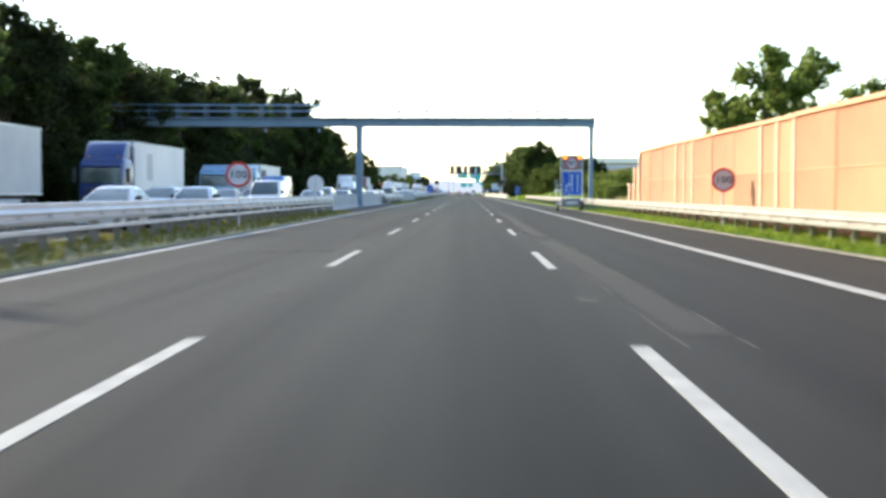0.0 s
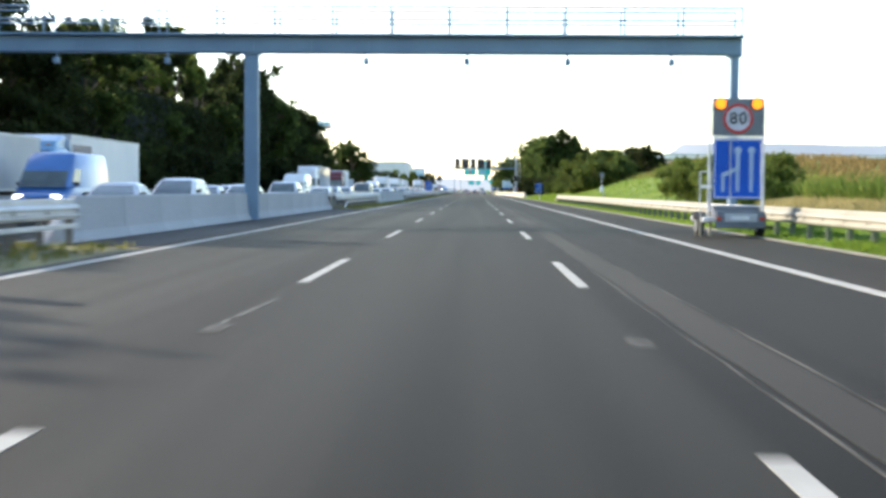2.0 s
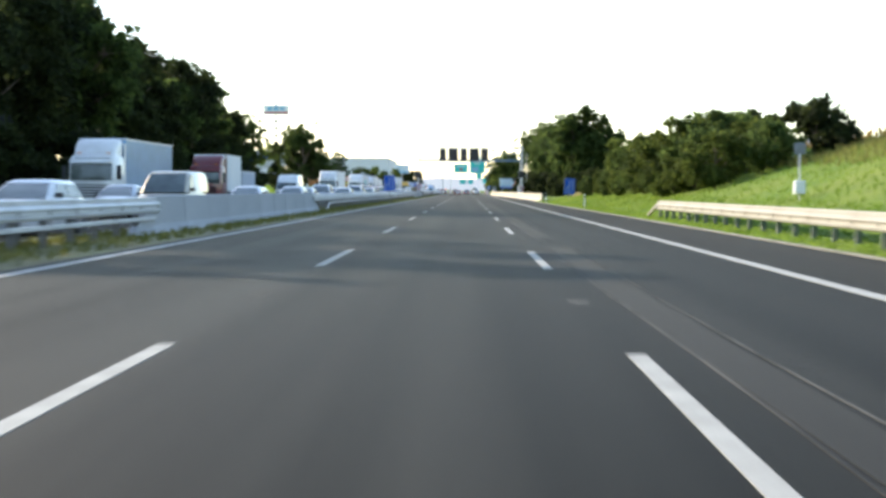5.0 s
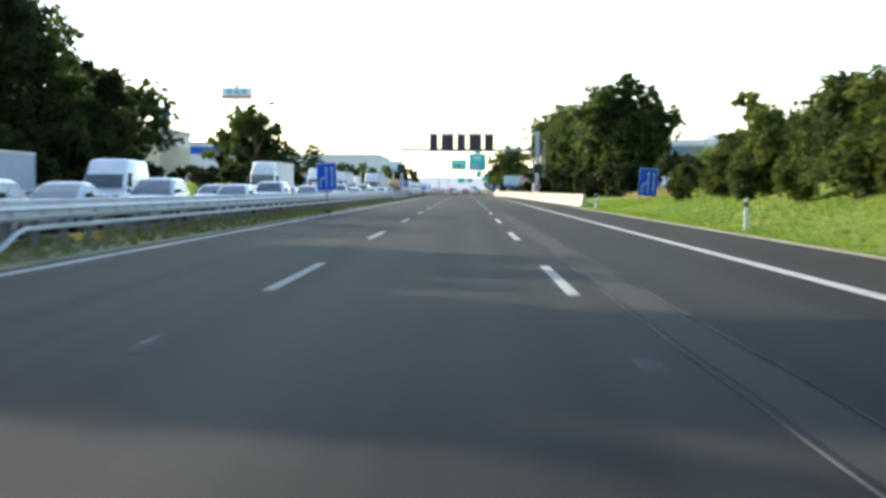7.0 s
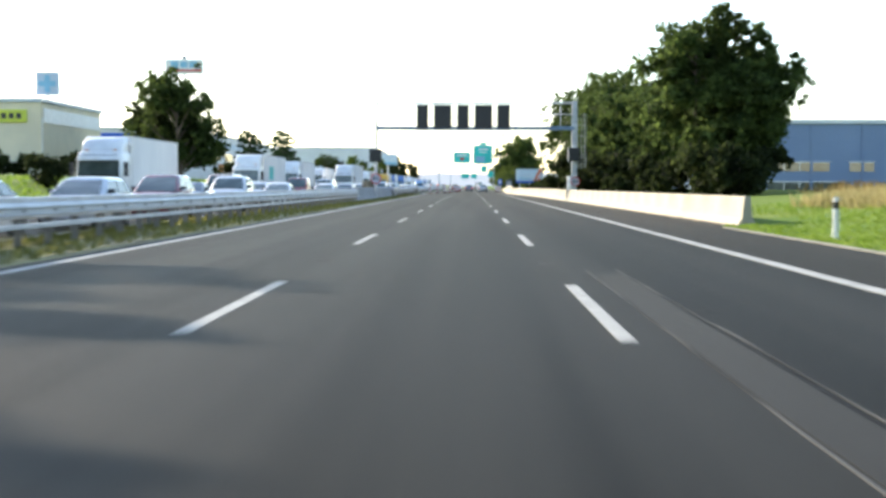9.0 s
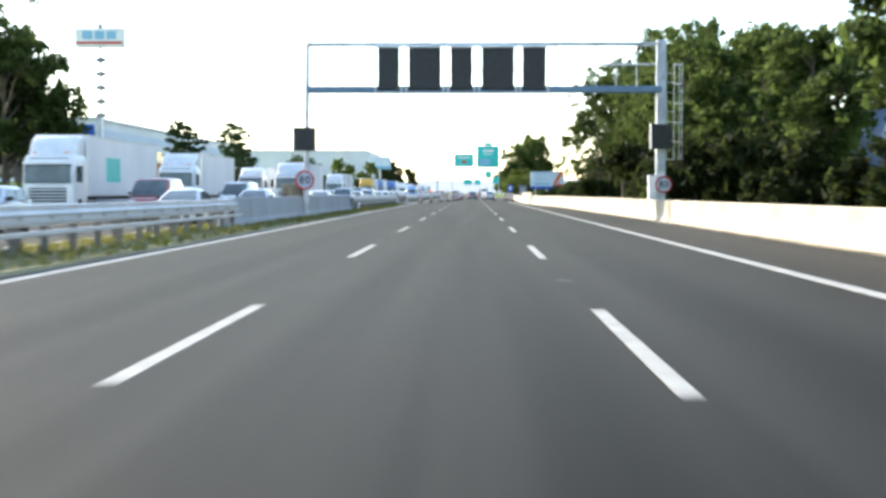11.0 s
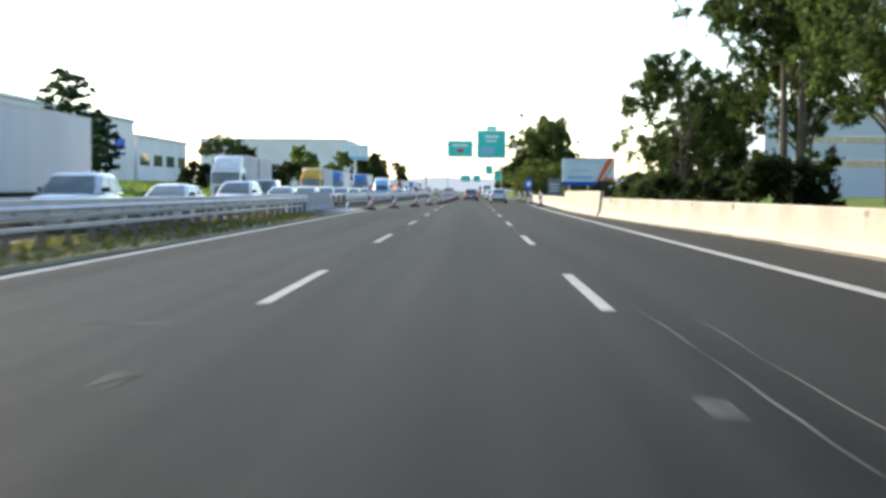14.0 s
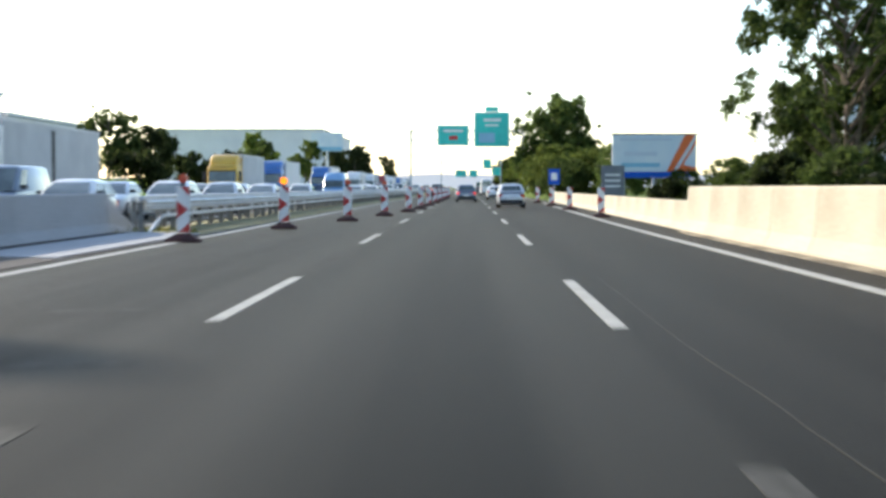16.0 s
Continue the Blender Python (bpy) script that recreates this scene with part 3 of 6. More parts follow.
def rail_meshes(side, beam_mat, post_mat, top):
    return dict(
        beam=mesh_of("beam", swept([(side * x, z) for x, z in W_BEAM], 0.0, 4.06), beam_mat),
        box=mesh_of("upper_beam", block(-0.09, 0.09, 0, 4.03, -0.07, 0.07, 0.015), beam_mat),
        low=mesh_of("lower_beam", block(-0.035, 0.035, 0, 4.03, -0.05, 0.05, 0.012), beam_mat),
        post=mesh_of("post", loft([[(-0.07, -0.05, z), (0.07, -0.05, z), (0.07, -0.035, z), (-0.05, -0.035, z), (-0.05, 0.035, z), (0.07, 0.035, z), (0.07, 0.05, z), (-0.07, 0.05, z)] for z in (-0.3, top)]), post_mat),
        spacer=mesh_of("spacer", block(-0.10, 0.10, -0.06, 0.06, -0.05, 0.05, 0.01), post_mat))


def guard_rail(x, y0, y1, side, meshes, centre, label, lower=None, upper=False, gap=2.0, bend=None):
    """A steel rail on posts; side is +1 where its beam faces +x."""
    rail = thing("guard_rail", (x, y0, 0), label, "guard rail", "steel guard rails", 0, "structure")
    n = max(1, round((y1 - y0) / 4.0))
    for k in range(n):
        share("beam", meshes["beam"], rail, (side * 0.12, 4.0 * k, centre), "ribbed steel beam")
        if upper:
            share("upper_beam", meshes["box"], rail, (0, 4.0 * k, centre + 0.20))
        if lower and 4.0 * k + (bend or 0.0) + 4.0 < y1 - y0 + 1.6:
            share("lower_beam", meshes["low"], rail, (side * 0.16, 4.0 * k + (bend or 0.0), lower))
    for k in range(int(n * 4.0 / gap) + 1):
        share("post", meshes["post"], rail, (-side * 0.02, gap * k, 0))
        if gap < 4 and y0 < 480:
            share("spacer", meshes["spacer"], rail, (side * 0.05, gap * k, centre))
    if bend is not None:
        for y1, z1, y2, z2 in ((0.0, 0.0, -0.5, -0.06), (-0.5, -0.06, -1.2, -0.25), (-1.2, -0.25, -2.1, -0.5)):
            part("bent_end", rod((side * 0.16, bend + y1, lower + z1), (side * 0.16, bend + y2, lower + z2), 0.05, sides=8), GALV, rail, "rail end bent down to the ground")
    return rail


LEFT_RAIL = rail_meshes(1, GALV, POST_STEEL, 0.86)
for y0, y1, bend in ((-60, 90, None), (143.0, 183, 7.5), (222.3, 371.2, 8.9), (419.6, 475.5, 5.2), (497.2, 700, 2.0)):
    guard_rail(-8.72, y0 + 0.1, y1 - 0.2, 1, LEFT_RAIL, 0.76, "galvanised double guard rail on the median strip", 0.46, True, 2.0, bend)
    guard_rail(-9.75, y0 + 3.4, y1 - 2.6, -1, LEFT_RAIL, 0.70, "galvanised guard rail beside the opposite lanes", None, True, 4.0)
RIGHT_RAIL = rail_meshes(-1, CREAM_RAIL, GREEN_STEEL, 0.72)
guard_rail(8.95, -60, 208, -1, RIGHT_RAIL, 0.58, "cream guard rail on dark green posts", None, True, 2.0)
sloped = thing("rail_end", (8.95, 208, 0), "sloping end of the cream guard rail", "guard rail", "", 0, "structure")
part("beam", rod((-0.12, 0, 0.62), (-0.05, 4.2, 0.02), 0.10, 0.08, 6), CREAM_RAIL, sloped)

# Orange noise wall on a plinth, in three steps at its end
noise_wall = thing("noise_wall", (9.88, 0, 0.1), "orange noise wall of smooth panels between pale posts", "noise wall", "", 0, "structure")
PANEL = mesh_of("panel", loft([[(-0.07, 0.0, z), (-0.07, 4.54, z), (0.07, 4.54, z), (0.07, 0.0, z)] for z in (0.0, 0.06, 1.50, 1.56)]), ORANGE_WALL)
POST_THIN = mesh_of("post", block(-0.062, 0.12, -0.058, 0.058, -0.6, 3.50), ORANGE_WALL)
POST_PALE = mesh_of("post", block(-0.10, 0.13, -0.14, 0.14, -0.6, 3.54, 0.02), ORANGE_POST)
CAP = mesh_of("coping", block(-0.15, 0.16, -0.02, 4.63, 3.42, 3.57, 0.03), ORANGE_CAP)
MID_RAIL = mesh_of("mid_rail", block(-0.080, 0.06, 0.1, 4.55, 1.86, 1.89), ORANGE_CAP)
PLINTH = mesh_of("plinth", block(-0.14, 0.14, 0.0, 4.654, -0.6, 0.30, 0.01), ORANGE_WALL)
for k in range(-12, 16):
    y = 4.654 * k - 0.27
    share("plinth", PLINTH, noise_wall, (0, y, 0))
    for z in (0.30, 1.88):
        share("panel", PANEL, noise_wall, (0.01 * (k % 2), y + 0.06, z))
    share("mid_rail", MID_RAIL, noise_wall, (0, y, 0))
    share("coping", CAP, noise_wall, (0, y, 0.012 * (k % 3)))
    share("post", POST_PALE if k % 4 in (1, 2) else POST_THIN, noise_wall, (-0.02, y, 0))
    if k % 4 == 1:
        share("post", POST_PALE, noise_wall, (-0.02, y + 2.25, 0))
part("end_panel", block(-0.07, 0.07, 74.2, 78.2, -0.5, 3.42, 0.01), ORANGE_WALL, noise_wall)
part("end_coping", block(-0.15, 0.16, 74.2, 78.1, 3.42, 3.57, 0.03), ORANGE_CAP, noise_wall)
part("end_post", block(-0.18, 0.18, 78.2, 78.6, -0.6, 3.5, 0.02), ORANGE_POST, noise_wall)
part("step_panel", block(-0.08, 0.08, 78.6, 80.4, -0.5, 2.6, 0.02), ORANGE_WALL, noise_wall)
part("step_post", block(-0.18, 0.18, 80.4, 80.8, -0.6, 2.7, 0.02), ORANGE_POST, noise_wall)
part("step_panel", block(-0.08, 0.08, 80.8, 82.4, -0.5, 1.65, 0.02), ORANGE_WALL, noise_wall)
part("step_post", block(-0.22, 0.22, 82.4, 83.0, -0.6, 1.62, 0.02), ORANGE_POST, noise_wall)
part("step_cap", block(-0.28, 0.28, 82.3, 83.1, 1.62, 1.74, 0.02), ORANGE_POST, noise_wall)


# ---- gantries ----
g = thing("walkway_gantry", (0, 113.6, 0), "blue-grey steel gantry with a railed walkway across both roads", "gantry", "", 0, "structure")
part("beam", block(-31, 10.4, -0.35, 0.35, 6.66, 7.30, 0.03), GANTRY, g)
part("walkway", block(-31, 10.4, -0.75, 0.75, 7.30, 7.38), GANTRY, g)
for x, w in ((-8.95, 0.27), (10.15, 0.16), (-29.0, 0.20)):
    part("leg", block(x - w, x + w, -0.22, 0.22, -0.1, 6.66, 0.03), GANTRY, g)
    part("flange", block(x - w - 0.1, x + w + 0.1, -0.32, 0.32, 6.58, 6.68, 0.02), GANTRY, g)
for side in (-0.72, 0.72):
    for z in (7.92, 8.42):
        part("handrail", rod((-31, side, z), (10.3, side, z), 0.035), GANTRY, g)
    for k in range(19):
        x = 10.3 - 2.28 * k
        part("rail_post", rod((x, side, 7.36), (x, side, 8.44), 0.035), GANTRY, g)
for k in range(18):
    part("stiffener", block(9.4 - 2.28 * k - 0.02, 9.4 - 2.28 * k + 0.02, -0.39, -0.34, 6.68, 7.28), GANTRY, g)
for x in (-16.6, -12.2, -4.35, -0.4, 3.55, 7.6):
    part("sensor", block(x - 0.10, x + 0.10, -0.75, -0.45, 6.18, 6.42, 0.03), GANTRY, g, "small grey detector")
    part("sensor_arm", rod((x, -0.55, 6.40), (x, -0.35, 6.72), 0.03), GANTRY, g)


def roundel(parent, x, y, z, r, words):
    part("sign_face", disc(x, y, z, r, 0.03), FACE, parent, "white round face")
    part("sign_ring", disc(x, y - 0.008, z, r, 0.012, r * 0.80), RED, parent, "red ring")
    tall = r * (0.78 if len(words) == 2 else 0.60)
    for k, sign in enumerate(words):
        lettering(sign, tall, BLACK, parent, (x + (k - (len(words) - 1) / 2) * tall * 0.80, y - 0.012, z), "numeral")


def speed_sign(at, z, r, words, label, base=0.0):
    s = thing("speed_sign", (at[0], at[1], 0), label, "road sign", "speed limit signs")
    roundel(s, 0, -0.06, z, r, words)
    part("pole", rod((0, 0, base), (0, 0, z + r * 0.7), 0.035), POLE, s, "thin grey pole")
    return s


speed_sign((8.92, 48.3), 1.73, 0.42, "100", "round red and white speed limit sign before the noise wall")
speed_sign((-7.9, 47.3), 1.86, 0.44, "100", "round red and white speed limit sign on the median strip")
speed_sign((-8.62, 391.2), 1.92, 0.50, "80", "large round speed limit sign on the median barrier")
speed_sign((9.86, 391.6), 1.70, 0.44, "80", "round speed limit sign behind the shoulder barrier")
back = thing("speed_sign", (-8.5, 76.7, 0), "grey back of a round sign on the median", "road sign", "speed limit signs")
part("sign_back", disc(0, 0.0, 1.75, 0.45, 0.03), CLAD_GREY, back)
part("pole", rod((0, -0.04, 0), (0, -0.04, 2.1), 0.035), POLE, back)

v = thing("display_gantry", (0, 392.4, 0), "grey portal gantry with dark matrix displays over the lanes", "gantry", "", 0, "structure")
part("leg", rod((-8.72, 0, -0.1), (-8.6, 0, 9.0), 0.16, 0.12, 14), POLE, v)
part("leg", block(9.56, 10.04, -0.2, 0.2, -0.1, 9.2, 0.04), POLE, v)
part("leg_foot", block(-10.0, -8.98, 0.2, 1.4, 0, 1.75, 0.04), DUST, v, "brownish concrete foot behind the barrier")
for y in (-0.3, 0.3):
    part("chord", block(-8.6, 9.8, y - 0.15, y + 0.15, 6.48, 6.80, 0.02), GANTRY, v)
    part("chord", block(-8.6, 9.8, y - 0.07, y + 0.07, 8.93, 9.07, 0.02), POLE, v)
    part("handrail", rod((4.1, y, 7.95), (9.6, y, 7.95), 0.025, sides=6), POLE, v)
for k in range(6):
    part("rail_post", rod((4.3 + 1.05 * k, -0.3, 6.78), (4.3 + 1.05 * k, -0.3, 8.0 if k % 2 else 8.95), 0.03, sides=6), POLE, v)
for k in range(3):
    part("strut", rod((-8.0 + 1.3 * k, -0.3, 6.78), (-8.0 + 1.3 * k, -0.3, 8.95), 0.025, sides=6), POLE, v)
for x0, x1 in ((-4.87, -3.79), (-3.28, -1.63), (-1.11, -0.01), (0.50, 2.15), (2.60, 3.79)):
    part("display", block(x0, x1, -0.75, -0.38, 6.62, 8.74, 0.03), BLACK, v, "dark matrix display, switched off")
    part("display_hood", block(x0 - 0.03, x1 + 0.03, -0.95, -0.36, 8.74, 8.79), POLE, v)
for x in (-5.02, -3.67, -3.42, -1.50, -1.25, 0.12, 0.36, 2.27, 2.48, 3.92):
    part("display_frame", block(x - 0.04, x + 0.04, -0.6, -0.4, 6.45, 8.9), WHITE, v)
for x in (-3.545, -1.375, 0.24, 2.375):
    for z in (7.0, 7.45, 7.9):
        part("frame_rung", block(x - 0.1, x + 0.1, -0.52, -0.46, z - 0.02, z + 0.02), WHITE, v)
for z in (6.47, 7.62, 8.9):
    part("display_frame", block(-5.05, 3.95, -0.40, -0.34, z - 0.03, z + 0.03), WHITE, v)
part("catwalk", block(-5.05, 3.95, -0.95, -0.36, 6.40, 6.46), POLE, v)
for x0, x1, z0, z1 in ((-9.28, -8.15, 3.46, 4.67), (9.24, 10.3, 3.56, 4.82)):
    part("side_display", block(x0, x1, -0.62, -0.26, z0, z1, 0.03), BLACK, v, "square dark display on the leg")
    part("display_edge", block(x0 - 0.03, x0 + 0.02, -0.60, -0.24, z0 - 0.02, z1 + 0.02), WHITE, v, "pale edge of the display")
for k in range(10):
    part("ladder_rung", rod((10.12, 0.1, 3.0 + 0.5 * k), (10.5, 0.1, 3.0 + 0.5 * k), 0.015, sides=6), POLE, v)
for x in (10.12, 10.5, 10.72, 10.86):
    part("ladder_side", rod((x, 0.1 if x < 10.6 else -0.25, 3.0), (x, 0.1 if x < 10.6 else -0.25, 8.0), 0.02, sides=6), POLE, v)
for k in range(5):
    part("cage_hoop", block(10.5, 10.88, -0.27, 0.12, 3.9 + 1.0 * k, 3.94 + 1.0 * k), POLE, v)
cab = thing("control_cabinet", (9.38, 392.2, 0), "pale roadside control cabinet behind the barrier", "cabinet")
part("body", block(-0.22, 0.16, -0.2, 0.3, 0, 2.12, 0.02), WHITE, cab)
part("lid", block(-0.25, 0.18, -0.24, 0.34, 2.12, 2.18, 0.01), WHITE, cab)


def sign_gantry(y, x0, x1, z, label):
    q = thing("sign_gantry", (0, y, 0), label, "gantry", "", 0, "structure")
    for x in (x0, x1):
        part("leg", block(x - 0.2, x + 0.2, -0.2, 0.2, -0.1, z + 1.6, 0.03), POLE, q)
    for h in (z, z + 1.6):
        part("chord", block(x0, x1, -0.2, 0.2, h - 0.12, h + 0.12), POLE, q)
    n = int((x1 - x0) / 2.2)
    for k in range(n):
        a, b = x0 + (x1 - x0) * k / n, x0 + (x1 - x0) * (k + 1) / n
        part("brace", rod((a, 0, z if k % 2 else z + 1.6), (b, 0, z + 1.6 if k % 2 else z), 0.05, sides=6), POLE, q)
    return q


def direction_board(parent, x0, x1, z0, z1, mat=GREEN):
    part("board", block(x0, x1, -0.36, -0.26, z0, z1, 0.04), mat, parent, "green direction board")
    for a, b, c, d in ((x0 + 0.08, x1 - 0.08, z1 - 0.16, z1 - 0.08), (x0 + 0.08, x1 - 0.08, z0 + 0.08, z0 + 0.16), (x0 + 0.08, x0 + 0.16, z0 + 0.16, z1 - 0.16), (x1 - 0.16, x1 - 0.08, z0 + 0.16, z1 - 0.16)):
        part("border", block(a, b, -0.375, -0.35, c, d), WHITE, parent)


far = sign_gantry(694, -9.6, 9.4, 9.3, "grey lattice gantry carrying green direction boards")
direction_board(far, 1.1, 7.1, 8.1, 14.0)
part("exit_tab", block(3.0, 5.2, -0.36, -0.26, 14.05, 14.9, 0.03), GREEN, far, "small green tab above the board")
direction_board(far, -5.1, 0.2, 8.3, 11.8)
for a, b, c, d in ((2.7, 5.6, 12.4, 12.9), (3.0, 5.2, 11.6, 11.9), (-4.1, -0.8, 10.6, 11.0)):
    part("writing_bar", block(a, b, -0.39, -0.35, c, d), WHITE, far)
part("inset_panel", block(1.9, 4.6, -0.38, -0.35, 8.8, 10.5), CYAN, far, "blue inset panel")
part("inset_panel", block(-3.1, -1.7, -0.38, -0.35, 9.3, 10.0), RED, far, "small red inset")
farther = sign_gantry(960, -9.6, 12, 10.2, "far grey gantry with small direction boards")
for x0, x1, z0, z1 in ((-4.4, -0.4, 5.0, 7.6), (0.6, 3.6, 5.0, 7.6), (5.6, 8.6, 8.0, 11.4), (9.0, 12.0, 5.6, 8.6)):
    direction_board(farther, x0, x1, z0, z1)


# ---- signs and small roadside furniture ----
def lane_arrows(parent, x0, x1, z0, z1, y):
    """Three white arrows, the outer lane joining the next."""
    w, h = x1 - x0, z1 - z0
    t = 0.034 * w
    X = lambda k: x0 + k * w
    Z = lambda k: z0 + k * h
    for c in (0.50, 0.78):
        head = [(X(c) + 2.3 * t * math.cos(a), Z(0.80) + 2.3 * t * math.sin(a)) for a in (-1.0, -0.3, 0.5, 1.2, 1.57, 1.94, 2.64, 3.44, 4.14)]
        part("arrow", plate([(X(c) - t, Z(0.12)), (X(c) + t, Z(0.12))] + head, y, 0.006), ARROW, parent, "pale lane arrow")
    part("arrow", plate([(X(0.20) - t, Z(0.12)), (X(0.20) + t, Z(0.12)), (X(0.20) + t, Z(0.36)), (X(0.47), Z(0.46)), (X(0.47), Z(0.53)), (X(0.20) - t, Z(0.42))], y, 0.006), ARROW, parent, "pale bent lane arrow")
    for a, b, c, d in ((0.02, 0.98, 0.97, 0.985), (0.02, 0.98, 0.015, 0.03), (0.02, 0.035, 0.03, 0.97), (0.965, 0.98, 0.03, 0.97)):
        part("border", block(X(a), X(b), y, y + 0.006, Z(c), Z(d)), WHITE, parent)


def lane_sign(at, x0, x1, z0, z1, label, base, lean):
    """A blue board on one thin pole that leans sideways."""
    s = thing("lane_sign", at, label, "road sign", "blue lane signs")
    s.matrix_basis = pose(*at, 0, lean, 0)
    part("board", block(x0, x1, -0.05, -0.02, z0, z1, 0.012), BLUE, s)
    lane_arrows(s, x0, x1, z0, z1, -0.057)
    part("pole", rod((0, 0, base), (0, 0, z1 - 0.1), 0.028), POST_STEEL, s, "thin dark pole")
    part("foot", block(-0.22, 0.22, -0.2, 0.2, base - 0.04, base + 0.12, 0.02), RUBBER, s, "dark ballast foot")
    return s


lane_sign((-7.42, 279.0, 0), -0.54, 0.54, 1.18, 2.70, "blue sign with white merging lane arrows on the median", 0.0, -1.8)
lane_sign((10.1, 281.0, 0), -0.53, 0.53, 0.93, 2.50, "blue sign with white merging lane arrows on the grass bank", 0.05, 3.5)

tr = thing("warning_trailer", (7.05, 98.3, 0), "road works trailer with a speed sign and blue lane board", "trailer")
part("board", block(-0.34, 1.12, -0.03, 0.06, 2.88, 3.94, 0.02), SIGN_GREY, tr, "grey upper board")
roundel(tr, 0.38, -0.06, 3.36, 0.43, "80")
for x in (-0.12, 0.92):
    part("lamp", disc(x, -0.10, 3.78, 0.15, 0.07, 0.0, 20), AMBER_LIT, tr, "glowing amber warning lamp")
    part("lamp_rim", disc(x, -0.09, 3.78, 0.18, 0.05, 0.15, 20), TRIM, tr)
part("lane_board", block(-0.30, 1.08, -0.03, 0.04, 1.08, 2.80, 0.015), BLUE, tr, "blue lower board")
lane_arrows(tr, -0.30, 1.08, 1.08, 2.80, -0.042)
part("cross_bar", block(-0.36, 1.14, -0.05, 0.05, 2.81, 2.87, 0.01), WHITE, tr, "white bar between the boards")
for x in (-0.40, 1.14):
    part("mast", block(x - 0.03, x + 0.03, 0.06, 0.14, 0.6, 3.8), POLE, tr)
part("front_pole", rod((0.18, -0.08, 0.86), (0.17, -0.08, 2.78), 0.022), POLE, tr, "thin pale pole before the blue board")
part("pole_foot", block(0.10, 0.28, -0.16, -0.02, 0.84, 0.92, 0.02), WHITE, tr)
part("chassis", block(-0.70, 0.98, -0.8, 1.3, 0.42, 0.56, 0.02), GALV, tr)
part("tail_board", block(-0.36, 1.00, -0.95, -0.80, 0.26, 0.74, 0.03), SIGN_GREY, tr)
part("plate_panel", block(-0.12, 0.78, -0.966, -0.948, 0.44, 0.68, 0.01), TARP_GREY, tr, "pale panel on the tail board")
part("number_bar", block(0.06, 0.56, -0.976, -0.962, 0.50, 0.61), WHITE, tr)
part("locker", block(-0.36, 0.96, -0.5, 0.7, 0.56, 0.86, 0.03), SIGN_GREY, tr)
part("locker_lid", block(-0.39, 0.99, -0.53, 0.73, 0.86, 0.89, 0.01), GALV, tr)
part("drop_frame", rod((-0.42, -0.9, 0.30), (1.26, -0.9, 0.30), 0.03), FOOT_RED, tr, "dull red bar below the tail board")
for x in (-0.66, 1.06):
    w = part("wheel", rod((x - 0.10, 0.1, 0.32), (x + 0.10, 0.1, 0.32), 0.32, sides=20), RUBBER, tr)
    part("rim", rod((x - 0.11, 0.1, 0.32), (x + 0.11, 0.1, 0.32), 0.19, sides=14), RIM, w)
    part("mudguard", loft([[(x - 0.14, 0.1 + 0.38 * math.cos(q), 0.34 + 0.38 * math.sin(q)), (x + 0.14, 0.1 + 0.38 * math.cos(q), 0.34 + 0.38 * math.sin(q)), (x + 0.14, 0.1 + 0.36 * math.cos(q), 0.34 + 0.36 * math.sin(q)), (x - 0.14, 0.1 + 0.36 * math.cos(q), 0.34 + 0.36 * math.sin(q))] for q in (0.3, 0.8, 1.3, 1.8, 2.3, 2.8)]), TRIM, tr)
for x in (-0.28, 0.92):
    part("tail_light", block(x - 0.06, x + 0.06, -0.975, -0.95, 0.48, 0.58), RED_LENS, tr)
part("drawbar", rod((0.1, 1.3, 0.5), (0.1, 2.6, 0.45), 0.05), GALV, tr)
for x, y in ((-0.72, -0.5), (-0.45, -0.5)):
    part("prop_leg", block(x - 0.035, x + 0.035, y - 0.035, y + 0.035, 0.02, 0.74, 0.01), CREAM_RAIL, tr, "pale prop leg")
for x in (-0.74, -0.44):
    part("frame_upright", rod((x, -0.5, 0.6), (x, -0.5, 1.84), 0.02), POLE, tr)
part("frame_top", rod((-0.74, -0.5, 1.84), (-0.44, -0.5, 1.84), 0.018), POLE, tr)
part("side_plate", block(-0.74, -0.44, -0.54, -0.50, 1.38, 1.47, 0.01), WHITE, tr, "white plate across the frame")

BEACON_PANEL = mesh_of("panel", block(-0.15, 0.15, -0.02, 0.02, 0.22, 1.28, 0.012), WHITE)
BEACON_FOOT = mesh_of("foot", loft([[(-0.38, -0.22, 0.0), (0.38, -0.22, 0.0), (0.38, 0.22, 0.0), (-0.38, 0.22, 0.0)], [(-0.38, -0.22, 0.07), (0.38, -0.22, 0.07), (0.38, 0.22, 0.07), (-0.38, 0.22, 0.07)], [(-0.14, -0.09, 0.20), (0.14, -0.09, 0.20), (0.14, 0.09, 0.20), (-0.14, 0.09, 0.20)]]), FOOT_RED)
STRIPES = [mesh_of("stripe", plate(p, -0.028, 0.008), RED) for p in ([(-0.148, 0.54), (0.115, 0.75), (-0.148, 0.95)], [(-0.05, 1.275), (0.148, 1.06), (0.148, 1.275)], [(-0.12, 0.225), (0.148, 0.225), (0.148, 0.46)])]


def beacon(x, y, lamp, label):
    b = thing("road_beacon", (x, y, 0), label, "beacon", "red and white road beacons")
    share("panel", BEACON_PANEL, b, (0, 0, 0), "white upright panel")
    share("foot", BEACON_FOOT, b, (0, 0, 0), "red-brown rubber foot")
    for me in STRIPES:
        share("stripe", me, b, (0, 0, 0), "red arrow stripe")
    if lamp:
        part("lamp", disc(0, -0.05, 1.46, 0.11, 0.10, 0.0, 18), lamp, b, "round warning lamp")
        part("lamp_base", block(-0.05, 0.05, -0.03, 0.03, 1.28, 1.36), TRIM, b)
    return b


